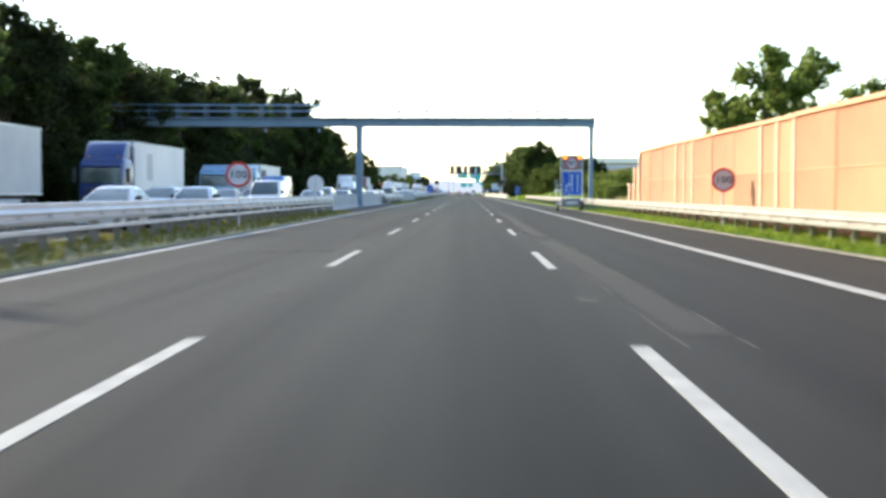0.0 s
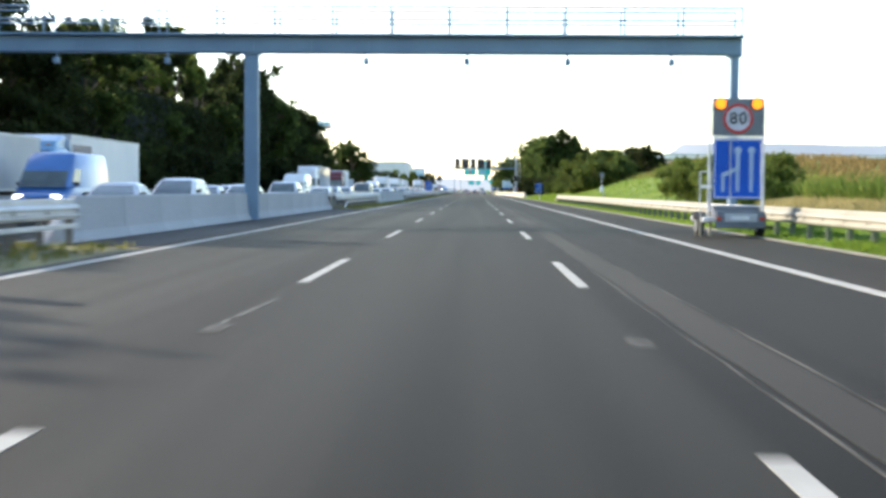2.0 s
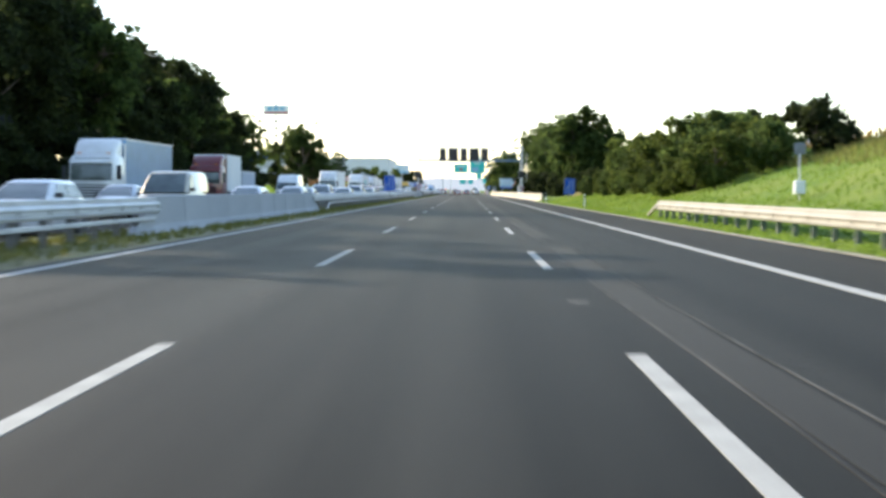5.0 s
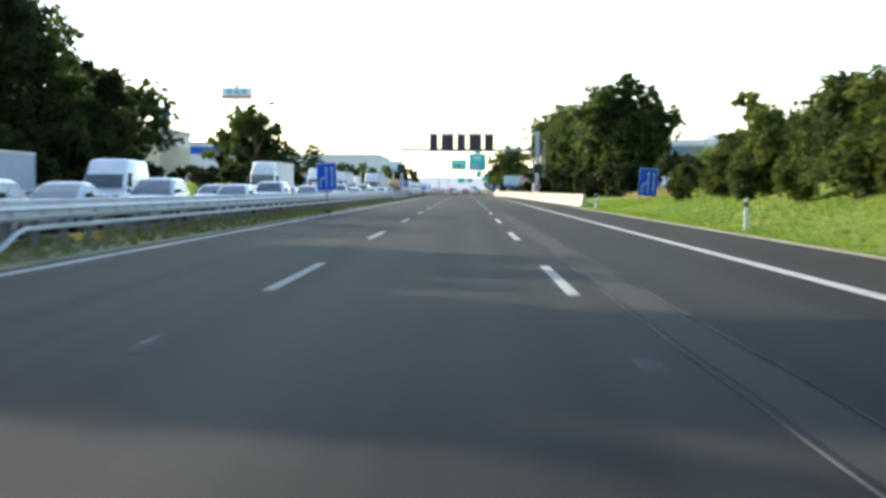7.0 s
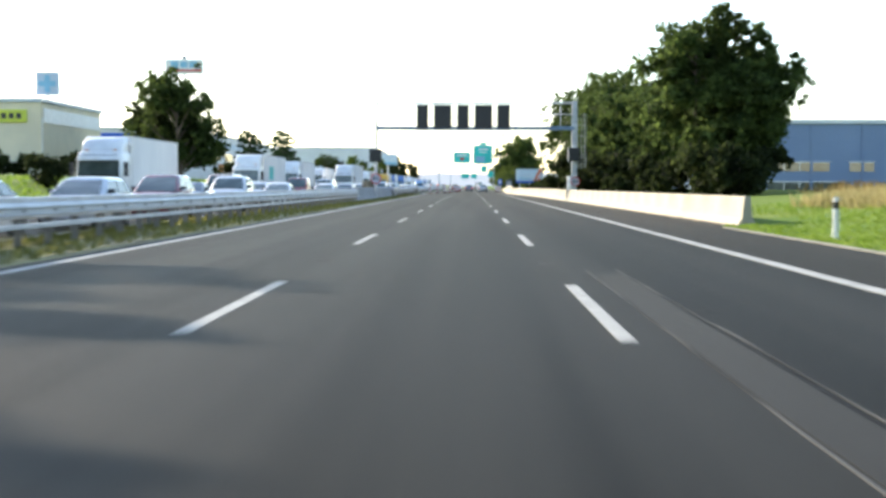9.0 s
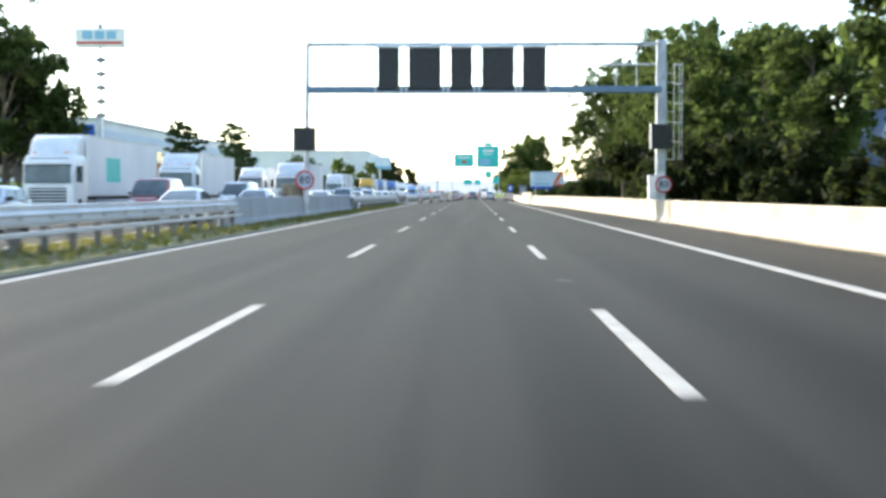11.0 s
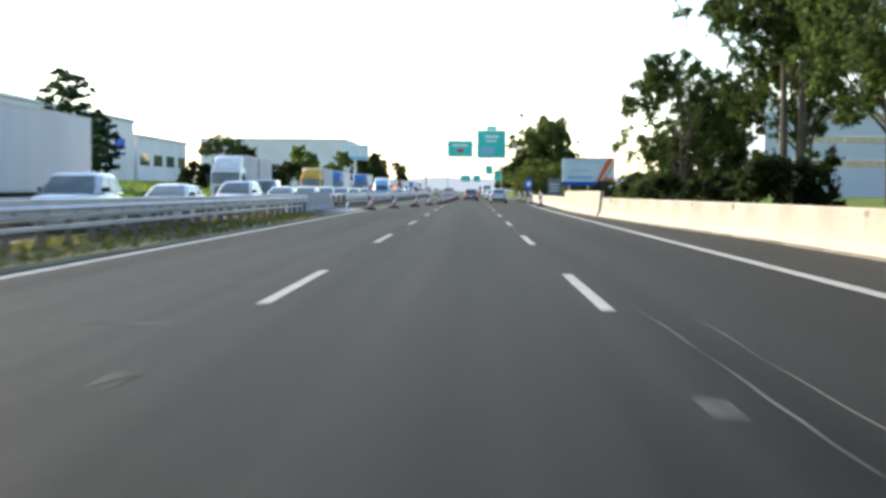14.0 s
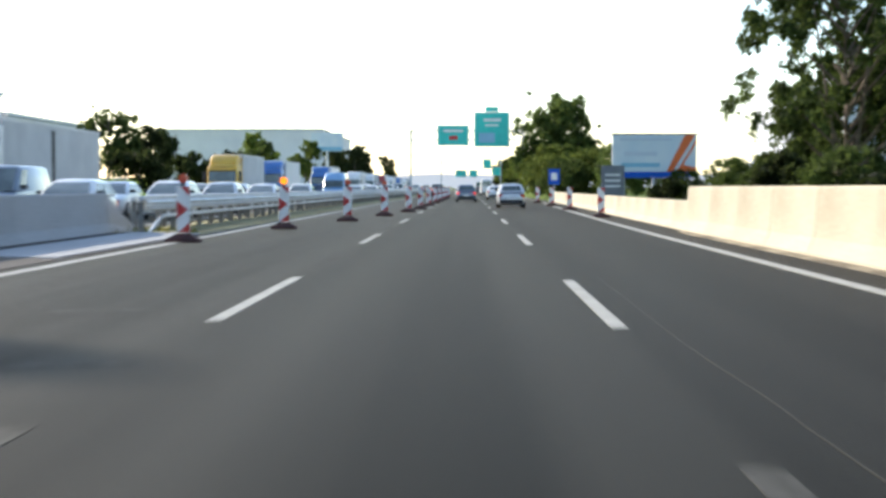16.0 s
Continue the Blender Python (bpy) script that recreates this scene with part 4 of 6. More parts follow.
for k, (x, y) in enumerate(((-6.5, 492), (-5.55, 502.2), (-4.45, 511.8), (-3.65, 521.4), (-3.0, 531), (-2.75, 541.5), (-2.6, 553.5), (-2.5, 567), (-2.45, 582), (-2.4, 598.5), (-2.4, 616.5), (-2.4, 636))):
    beacon(x, y, (RED_LENS, AMBER_LIT, RED_LENS)[k % 3] if k < 4 else None, "red and white beacon with a warning lamp closing the lane" if k < 4 else "red and white beacon closing the lane")
for x, y in ((5.75, 519.6), (5.75, 537.8), (5.8, 555.3), (5.9, 576)):
    beacon(x, y, None, "red and white beacon beside the edge line")

MARKER = mesh_of("post_body", loft([[(-0.055, -0.04, z), (0.055, -0.04, z), (0.055, 0.05, z), (-0.055, 0.05, z)] for z in (-0.3, 0.92)] + [[(-0.055, -0.04, 1.0), (0.055, -0.04, 1.0), (0.055, 0.05, 0.94), (-0.055, 0.05, 0.94)]]), WHITE)
MARKER_BAND = mesh_of("band", block(-0.06, 0.06, -0.048, 0.056, 0.72, 0.88), BLACK)
for x, y in ((9.7, 163.4), (8.85, 247.5), (8.75, 296.4)):
    d = thing("marker_post", (x, y, ground_height(x, y)), "white roadside marker post with a black band", "marker post", "roadside marker posts")
    share("post_body", MARKER, d, (0, 0, 0))
    share("band", MARKER_BAND, d, (0, 0, 0), "black band")
box_thing = thing("call_box", (12.65, 197.0, 0.85), "pale call box on a thin pole by the bank", "call box")
part("pole", rod((0, 0, -0.2), (0, 0, 2.3), 0.035), POLE, box_thing)
part("body", block(-0.2, 0.2, -0.18, 0.12, 0.35, 0.85, 0.03), WHITE, box_thing)
part("plate", block(-0.22, 0.22, -0.06, -0.03, 1.85, 2.28, 0.01), SIGN_GREY, box_thing)

board = thing("works_board", (7.75, 534, 0), "grey information board on two posts", "road sign")
part("board", block(-0.62, 0.62, -0.05, -0.01, 0.85, 2.45, 0.012), SIGN_GREY, board)
for x in (-0.4, 0.4):
    part("post", rod((x, 0, 0), (x, 0, 2.35), 0.03), POLE, board)
for z in (1.3, 1.6, 1.9):
    part("writing_bar", block(-0.4, 0.4, -0.058, -0.048, z, z + 0.1), WHITE, board)
pk = thing("blue_sign", (6.7, 567, 0), "square blue information sign on a pole", "road sign")
part("board", block(-0.42, 0.42, -0.05, -0.01, 1.5, 2.7, 0.012), BLUE, pk)
part("symbol", block(-0.22, 0.22, -0.06, -0.048, 1.85, 2.4), WHITE, pk)
part("pole", rod((0, 0, 0), (0, 0, 2.6), 0.035), POLE, pk)


# ---- trees and bushes ----
def leaves_at(rng, centres, radii, count, size, flat=0.8, sprays=7):
    """Leaves along short drooping sprays that fan out of many small clumps."""
    centres, radii = np.array(centres), np.array(radii)
    n = len(radii)
    way = rng.normal(size=(n, sprays, 3))
    away = centres[:, :2] / (np.linalg.norm(centres[:, :2], axis=1)[:, None] + 0.3)
    way[:, :, :2] += 0.7 * away[:, None]
    way[:, :, 2] = way[:, :, 2] * flat + 0.15
    way /= np.linalg.norm(way, axis=2)[:, :, None]
    reach = radii[:, None] * (0.6 + 1.0 * rng.random((n, sprays)))
    pick = rng.choice(n, count, p=radii ** 2 / (radii ** 2).sum())
    spray = rng.integers(sprays, size=count)
    u = rng.random(count) ** 0.7
    along = reach[pick, spray] * u
    at = centres[pick] + way[pick, spray] * along[:, None] + rng.normal(size=(count, 3)) * (radii[pick] * (0.30 - 0.15 * u))[:, None]
    at[:, 2] -= 0.15 * along * u
    a = rng.normal(size=(count, 3))
    a /= np.linalg.norm(a, axis=1)[:, None]
    b = np.cross(a, rng.normal(size=(count, 3)))
    b /= np.linalg.norm(b, axis=1)[:, None]
    s = size * (0.5 + 1.0 * rng.random(count))[:, None]
    return np.stack([at - a * s, at + a * s * 0.4 + b * s * 0.75, at + a * s - b * s * 0.5], 1)


def faces(name, corners, mat):
    """A mesh of loose faces from an array of n x corners x 3."""
    n, k = corners.shape[:2]
    me = bpy.data.meshes.new(name)
    me.vertices.add(n * k)
    me.vertices.foreach_set("co", np.asarray(corners, np.float32).ravel())
    me.loops.add(n * k)
    me.loops.foreach_set("vertex_index", np.arange(n * k, dtype=np.int32))
    me.polygons.add(n)
    me.polygons.foreach_set("loop_start", np.arange(0, n * k, k, dtype=np.int32))
    me.polygons.foreach_set("loop_total", np.full(n, k, np.int32))
    me.update()
    me.materials.append(mat)
    return me


def tree_meshes(seed, tall, wide, start, clumps, leaves, size, leaf, lean=0.0, ragged=0.5, small=(0.13, 0.17), stems=1):
    """Trunk with limbs, and a crown of many leaves in uneven clumps."""
    rng = np.random.default_rng(seed)
    boughs = []
    for k in range(max(4, clumps // 9)):
        h = (k + 0.3 + 0.5 * rng.random()) / max(4, clumps // 9)
        turn = rng.random() * 2 * math.pi
        reach = wide * (0.30 + 0.55 * math.sin(math.pi * min(0.97, 0.18 + 0.75 * h))) * (1 - ragged * 0.7 * rng.random())
        boughs.append((reach * math.cos(turn), reach * math.sin(turn), start + (tall - start) * (0.10 + 0.78 * h), wide * (0.34 + 0.22 * rng.random())))
    centres, radii = [], []
    for k in range(clumps):
        x, y, z, r = boughs[k % len(boughs)]
        way = rng.normal(size=3)
        way /= np.linalg.norm(way)
        out = r * (0.45 + 0.6 * rng.random())
        c = wide * (small[0] + small[1] * rng.random())
        centres.append((x + way[0] * out + lean * z * 0.1, y + way[1] * out, min(max(z + way[2] * out * 0.85, start * 0.8 + c * 0.4), tall - c * 0.7)))
        radii.append(c)
    crown = faces("crown", leaves_at(rng, centres, radii, leaves, size), leaf)
    bm = bmesh.new()
    thick = 0.016 * tall + 0.04
    for k in range(stems):
        turn = 2.4 * k + seed
        out = 0.0 if stems == 1 else 0.10 * tall
        fork = Vector((lean * 0.2 + out * math.cos(turn) * 0.35, out * math.sin(turn) * 0.35, start * 0.9))
        heavy = thick / stems ** 0.4
        rod((0.03 * tall * math.cos(turn) * (stems > 1), 0.03 * tall * math.sin(turn) * (stems > 1), -0.6), fork, heavy * 1.25, heavy * 0.8, 9, bm)
        rod(fork - Vector((0, 0, 0.05)), (lean * tall * 0.07 + out * 1.6 * math.cos(turn), out * 1.6 * math.sin(turn), tall * 0.82), heavy * 0.8, heavy * 0.15, 8, bm)
    for x, y, z, r in boughs:
        root = Vector((lean * z * 0.06, 0, max(start * 0.6, z - 0.8 * math.hypot(x, y) - 0.3)))
        rod(root, (x + lean * z * 0.1, y, z), thick * 0.40, thick * 0.12, 6 if tall > 6 else 4, bm)
    for k in range(0, clumps, max(1, clumps // (40 if tall > 6 else 12))):
        x, y, z, r = boughs[k % len(boughs)]
        rod((x + lean * z * 0.1, y, z), centres[k], thick * 0.13, thick * 0.05, 5 if tall > 6 else 3, bm)
    return mesh_of("trunk", bm, BARK), crown


def conifer_meshes(seed, tall, wide):
    """A pine: flat tiers of needles on nearly level limbs, open between them."""
    rng = np.random.default_rng(seed)
    centres, radii, tips = [], [], []
    for k in range(26):
        h = (k + 0.6 * rng.random()) / 26
        z = tall * (0.16 + 0.82 * h)
        out = wide * (0.35 + 0.75 * min(1.0, 1.7 * (1 - h))) * (0.55 + 0.5 * rng.random())
        turn = 2.4 * k + rng.random()
        tips.append((out * math.cos(turn), out * math.sin(turn), z + 0.12 * out))
        for j in range(6):
            f = 0.3 + 0.7 * (j + rng.random()) / 6
            centres.append((out * f * math.cos(turn) + 0.3 * rng.normal(), out * f * math.sin(turn) + 0.3 * rng.normal(), z + 0.12 * out * f + 0.15 * rng.normal()))
            radii.append(0.28 + 0.07 * wide * (1 - 0.5 * h))
    crown = faces("crown", leaves_at(rng, centres, radii, 12000, 0.16, 0.35), NEEDLE)
    bm = rod((0, 0, -0.6), (0, 0, tall * 0.97), 0.016 * tall + 0.05, 0.02, 8)
    for x, y, z in tips:
        rod((0, 0, z - 0.3), (x, y, z), 0.05, 0.015, 5, bm)
    return mesh_of("trunk", bm, BARK), crown


def plant(kind, meshes, x, y, scale, turn, label, category, group, squash=1.0):
    p = thing(kind, (x, y, ground_height(x, y) - 0.05), label, category, group, turn)
    p.scale = (scale, scale, scale * squash)
    share("trunk", meshes[0], p, (0, 0, 0))
    share("crown", meshes[1], p, (0, 0, 0))
    return p


WOOD = [tree_meshes(11, 14.0, 4.8, 2.0, 120, 11500, 0.25, SHADED_LEAF), tree_meshes(12, 14.0, 4.2, 1.6, 110, 11000, 0.25, SHADED_LEAF), tree_meshes(13, 14.0, 4.4, 2.6, 110, 11000, 0.25, LEAF_MID), tree_meshes(14, 14.0, 5.0, 1.2, 120, 11500, 0.25, SHADED_LEAF)]
REAR = [tree_meshes(15, 14.0, 4.8, 2.0, 70, 3800, 0.43, SHADED_LEAF), tree_meshes(16, 14.0, 4.4, 2.0, 70, 3800, 0.43, LEAF_LIGHT)]
AIRY = tree_meshes(21, 12.0, 3.6, 2.6, 44, 8000, 0.19, LEAF_LIGHT, 0.3, 0.9)
FRINGE = [tree_meshes(25, 7.0, 2.4, 1.8, 34, 4200, 0.15, LEAF_LIGHT, 0.2, 0.8, (0.12, 0.14), 2), tree_meshes(26, 7.0, 2.8, 1.2, 42, 5200, 0.15, LEAF_LIGHT, -0.2, 0.7, (0.12, 0.14), 2), tree_meshes(27, 7.0, 2.8, 1.0, 46, 5600, 0.15, SHADED_LEAF, 0.2, 0.7, (0.12, 0.14), 2)]
SHRUB = [tree_meshes(31, 4.4, 2.6, 0.2, 120, 6300, 0.145, LEAF_MID), tree_meshes(32, 4.0, 2.5, 0.2, 110, 6200, 0.145, BUSH_LEAF), tree_meshes(33, 4.8, 2.4, 0.3, 120, 6300, 0.145, BUSH_LEAF), tree_meshes(36, 4.3, 2.6, 0.2, 120, 6400, 0.138, LEAF_LIGHT)]
UNDER = [tree_meshes(34, 4.6, 3.0, 0.2, 70, 2500, 0.285, SHADED_LEAF), tree_meshes(35, 4.0, 2.8, 0.2, 66, 2400, 0.285, SHADED_LEAF)]
PINE = [conifer_meshes(41, 10.0, 3.5), conifer_meshes(42, 9.0, 3.7)]
HIGH = [tree_meshes(61, 15.0, 5.8, 4.0, 330, 36000, 0.128, LEAF_MID, 0.2, 0.55, (0.05, 0.075), 3), tree_meshes(62, 15.0, 6.2, 4.2, 340, 36000, 0.128, LEAF_MID, -0.2, 0.55, (0.05, 0.075), 3), tree_meshes(65, 15.6, 5.6, 8.6, 260, 34000, 0.12, LEAF_MID, 0.0, 0.45, (0.05, 0.08), 2)]
OPEN = [tree_meshes(63, 13.6, 5.2, 1.9, 340, 44000, 0.132, LEAF_MID, 0.0, 0.26, (0.065, 0.09), 4)]
ROUND = [tree_meshes(51, 14.0, 5.6, 1.0, 230, 22000, 0.20, LEAF_MID, 0.0, 0.5, (0.07, 0.10)), tree_meshes(52, 14.0, 5.2, 2.4, 220, 22000, 0.185, LEAF_MID, 0.25, 0.85, (0.065, 0.095))]

rnd = random.Random(7)
# steep overgrown bank in the middle of the wood, coloured near-black for shade
BANK_TOP = ((150, 2.0), (160, 6.0), (167, 9.7), (205, 9.9), (226, 9.4), (238, 6.0), (244, 2.0))


def bank_top(y):
    return float(np.interp(y, [a for a, _ in BANK_TOP], [b for _, b in BANK_TOP]))


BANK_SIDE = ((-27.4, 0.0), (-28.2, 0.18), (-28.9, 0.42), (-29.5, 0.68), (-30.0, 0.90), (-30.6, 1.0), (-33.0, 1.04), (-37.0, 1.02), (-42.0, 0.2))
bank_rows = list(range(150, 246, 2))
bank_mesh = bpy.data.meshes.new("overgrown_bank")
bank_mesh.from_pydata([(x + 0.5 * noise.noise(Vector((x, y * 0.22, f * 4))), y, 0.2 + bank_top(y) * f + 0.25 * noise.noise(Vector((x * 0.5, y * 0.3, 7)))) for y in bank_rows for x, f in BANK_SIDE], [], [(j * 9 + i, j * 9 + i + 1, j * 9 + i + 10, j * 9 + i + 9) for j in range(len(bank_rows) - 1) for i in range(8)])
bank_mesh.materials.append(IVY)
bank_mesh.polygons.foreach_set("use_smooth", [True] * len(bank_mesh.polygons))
tagged(new("overgrown_bank", bank_mesh), "steep bank overgrown with ivy, with shade in its dark colour", "bank", kind="structure")
for k in range(22):
    y = 167 + 4.8 * (k % 12) + rnd.uniform(-1.2, 1.2)
    t = plant("tree", FRINGE[(0, 1, 2)[k % 3] if k < 12 else 2], (-31.6 if k < 12 else -35.0) + rnd.uniform(-0.8, 0.8), y, (0.62 + 0.34 * rnd.random()) * (1.25 if 190 < y < 222 else 0.85), k * 77, "thin sunlit tree on top of the overgrown bank", "tree", "trees on the bank")
    t.location.z = bank_top(y) - 0.2
ivy_rng = np.random.default_rng(77)
ivy_y, ivy_f = 152 + 90 * ivy_rng.random(9000), 0.9 * ivy_rng.random(9000) ** 0.8 + 0.12
ivy_at = np.stack([np.interp(ivy_f, [b for _, b in BANK_SIDE[:6]], [a for a, _ in BANK_SIDE[:6]]) + 0.25 * ivy_rng.random(9000), ivy_y, 0.2 + ivy_f * np.interp(ivy_y, [a for a, _ in BANK_TOP], [b for _, b in BANK_TOP])], 1)
ivy = new("ivy", faces("ivy", ivy_at[:, None] + ivy_rng.normal(size=(9000, 3, 3)) * 0.17, SHADED_LEAF))
tagged(ivy, "ivy leaves with shade in their colour hanging over the bank", "ivy", kind="stuff")
# the dark wood beyond the opposite carriageway
WOOD_TOP = ((0, 11.4), (60, 11.7), (93, 12.2), (108, 12.4), (113, 11.6), (124, 11.4), (130, 12.0), (150, 13.2), (160, 13.6), (168, 13.0), (188, 8.6), (214, 8.8), (224, 11.6), (235, 12.4), (239, 17.2), (253, 17.2), (256, 13.0), (264, 13.0), (268, 13.8), (278, 13.4), (286, 14.4), (303, 12.9), (310, 10.5), (314, 8.0))
y, k = 10.0, 0
while y < 312:
    tall = np.interp(y, [a for a, _ in WOOD_TOP], [b for _, b in WOOD_TOP])
    if not 168 < y < 190:
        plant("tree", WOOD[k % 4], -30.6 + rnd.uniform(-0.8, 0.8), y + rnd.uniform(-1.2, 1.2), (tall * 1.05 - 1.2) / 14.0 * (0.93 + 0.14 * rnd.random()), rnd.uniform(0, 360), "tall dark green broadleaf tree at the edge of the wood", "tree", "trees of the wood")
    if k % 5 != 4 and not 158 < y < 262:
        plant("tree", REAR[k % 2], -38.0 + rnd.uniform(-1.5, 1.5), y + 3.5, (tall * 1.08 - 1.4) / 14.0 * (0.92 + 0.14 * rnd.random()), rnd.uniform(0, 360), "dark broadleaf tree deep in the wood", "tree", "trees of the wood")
    plant("bush", UNDER[k % 2], -27.2 + rnd.uniform(-0.5, 0.5), y + 3.0, 0.85 + 0.25 * rnd.random(), rnd.uniform(0, 360), "dense dark bush under the trees of the wood", "bush", "bushes of the wood")
    y += 7.0
    k += 1
for k, (x, y) in enumerate(((-33.0, 242.5), (-33.8, 247.5), (-33.2, 252.5))):
    plant("tree", WOOD[(0, 3, 1)[k]], x, y, 1.12, k * 83, "tall dark green broadleaf tree in the thick of the wood", "tree", "trees of the wood")
SINGLE = "single broadleaf tree beyond the opposite carriageway"
for x, y, s, m in ((-32.4, 338, 0.68, HIGH[1]), (-31.5, 317, 0.78, WOOD[1]), (-33.0, 324, 0.72, WOOD[2]), (-33.5, 331, 0.56, WOOD[0]), (-32.6, 336, 0.66, WOOD[2]), (-32.0, 414, 0.92, ROUND[0]), (-32.6, 419, 0.74, WOOD[0]), (-36.5, 424, 0.72, WOOD[1]), (-44, 450, 0.80, AIRY), (-34.4, 592, 0.52, ROUND[0]), (-32.4, 600, 0.42, WOOD[3]), (-40, 640, 0.50, WOOD[1]), (-33, 678, 0.5, WOOD[2])):
    plant("tree", m, x, y, s, (x * 37) % 360, SINGLE, "tree", "roadside trees")
for x, y, s in ((-36, 699, 0.65), (-31, 723, 0.65), (-29, 750, 0.6), (-31, 788, 0.72), (-30, 840, 0.75), (-36, 900, 0.9), (-30, 960, 0.8)):
    plant("tree", REAR[int(y) % 2], x, y, s, (x * 37) % 360, "far broadleaf tree beyond the opposite carriageway", "tree", "far roadside trees")
for x, y, s, m in ((-35.4, 524, 0.98, PINE[0]), (-37.2, 497, 0.94, PINE[1]), (-38, 543, 0.80, PINE[1])):
    plant("conifer", m, x, y, s, (y * 13) % 360, "dark conifer in front of the commercial halls", "tree", "conifers")
for k, (x, y, s) in enumerate(((-30, 360, 0.5), (-31, 393, 0.8), (-33, 402, 0.7), (-29.5, 435, 0.8), (-33, 510, 0.6), (-31, 558, 0.7), (-29, 582, 0.8), (-31, 618, 0.9), (-33, 651, 1.0), (-30, 666, 0.8))):
    plant("bush", UNDER[k % 2], x, y, s, k * 71, "leafy green bush on the far bank", "bush", "bushes on the far bank")

for k in range(9):
    plant("bush", UNDER[k % 2], -58.0 + 3.1 * k, 404 + (k % 3), 0.5 + 0.05 * (k % 4), k * 59, "low dark hedge bush before the tan hall", "bush", "bushes on the far bank")
# behind the noise wall
for x, y, s, m in ((16.2, 75, 0.72, AIRY), (17.6, 78, 1.22, FRINGE[1]), (15.4, 80, 1.0, FRINGE[0]), (20.6, 66, 0.95, FRINGE[1])):
    plant("tree", m, x, y, s, y * 7, "green tree behind the orange noise wall", "tree", "roadside trees")
# bushes on the grassy bank
BANK = "sunlit green bush on the grassy bank"
k = 0
for x, y, s in ((13.6, 133, 0.50), (14.2, 139, 0.62), (13.4, 144, 0.60), (13.9, 150, 0.66), (16.6, 136, 0.60), (17.0, 143, 0.62), (17.4, 150, 0.62), (13.6, 127, 0.42)):
    plant("bush", SHRUB[(3, 3, 1)[k % 3]], x, y, s, k * 53, BANK, "bush", "bushes on the bank")
    k += 1
y = 222.0
while y < 278:
    s = np.interp(y, [222, 236, 249, 257, 269, 279], [0.66, 0.95, 0.94, 0.80, 0.68, 0.6])
    for x in (14.0, 17.2):
        if x < 15 and (256 < y < 262 or 236 < y < 241):
            continue
        plant("bush", SHRUB[k % 3], x + rnd.uniform(-0.7, 0.7) + (1.2 if y > 267 and x < 15 else 0), y + rnd.uniform(-1, 1), s * (0.88 + 0.22 * rnd.random()), k * 53, BANK, "bush", "bushes on the bank")
        k += 1
    if k % 3 == 0:
        plant("bush", UNDER[k % 2], 20.6, y, s, k * 31, "dense dark bush at the back of the bank", "bush", "bushes on the bank")
    y += 4.2
for k in range(11):
    y = 229 + 5.1 * k
    if k not in (2, 6):
        plant("bush", SHRUB[(1, 0, 2)[k % 3]], 12.7 + 0.35 * math.sin(k * 2.3), y, 0.42 + 0.10 * math.sin(k * 1.9), k * 83, "low green bush at the foot of the hedge", "bush", "bushes on the bank")
for k, (x, y, s) in enumerate(((14.4, 299, 0.62), (16.4, 301.5, 0.58), (17.2, 284, 0.5), (18.6, 285, 0.6), (18.0, 295, 0.5), (20.2, 302, 0.62), (16.6, 306, 0.45), (20.6, 316, 0.45))):
    plant("bush", UNDER[k % 2], x, y, s, k * 67, "low dark bush among the dry grass", "bush", "bushes on the bank")
for k, (x, y, s) in enumerate(((19.6, 311, 0.80), (21.4, 309, 0.86), (18.6, 308.5, 0.52))):
    plant("bush", SHRUB[3], x, y, s, k * 67, "light green bush at the end of the bank", "bush", "bushes on the bank")
plant("tree", AIRY, 13.9, 270.5, 0.40, 40, "thin young tree among the bank bushes", "tree", "roadside trees")
# the big trees behind the shoulder barrier
BIG = "large dark green tree behind the shoulder barrier"
for x, y, s, m in ((20.2, 372, 1.05, ROUND[1]), (17.4, 370, 0.95, WOOD[2]), (21.8, 370, 0.78, WOOD[2]), (20.4, 376, 0.90, WOOD[1]), (16.6, 388, 0.66, WOOD[2]), (16.2, 424, 0.88, ROUND[1]), (17.6, 404, 0.80, ROUND[0]), (20.5, 428, 0.95, WOOD[2]), (24.5, 432, 0.95, WOOD[1])):
    plant("tree", m, x, y, s, x * 61 % 360, BIG, "tree", "roadside trees")
for x, y, s, m in ((17.6, 436, 0.84, HIGH[0]), (19.0, 447, 0.86, HIGH[1]), (18.8, 459, 0.86, HIGH[0]), (21.0, 473, 0.86, HIGH[1]), (20.2, 489, 0.79, HIGH[0])):
    plant("tree", m, x, y, s, y * 47 % 360, BIG, "tree", "roadside trees", 1.22 if s > 0.8 else 1.3)
plant("tree", HIGH[2], 18.4, 484, 1.03, 60, "tall tree with its crown high above the barrier", "tree", "roadside trees")
plant("tree", OPEN[0], 18.8, 529, 0.90, 20, "open-crowned tree with several stems by the barrier", "tree", "roadside trees", 1.12)
plant("tree", WOOD[2], 20.4, 538, 0.62, 200, "dense green tree behind the open-crowned one", "tree", "roadside trees")
plant("tree", WOOD[1], 25.3, 534, 0.70, 150, "dense dark tree behind the open-crowned one", "tree", "roadside trees", 1.18)
for x, y, s, m in ((14.4, 692, 1.24, ROUND[0]), (17.0, 697, 1.12, ROUND[1])):
    plant("tree", m, x, y, s, x * 31 % 360, "round-crowned tree beside the far sign gantry", "tree", "roadside trees")
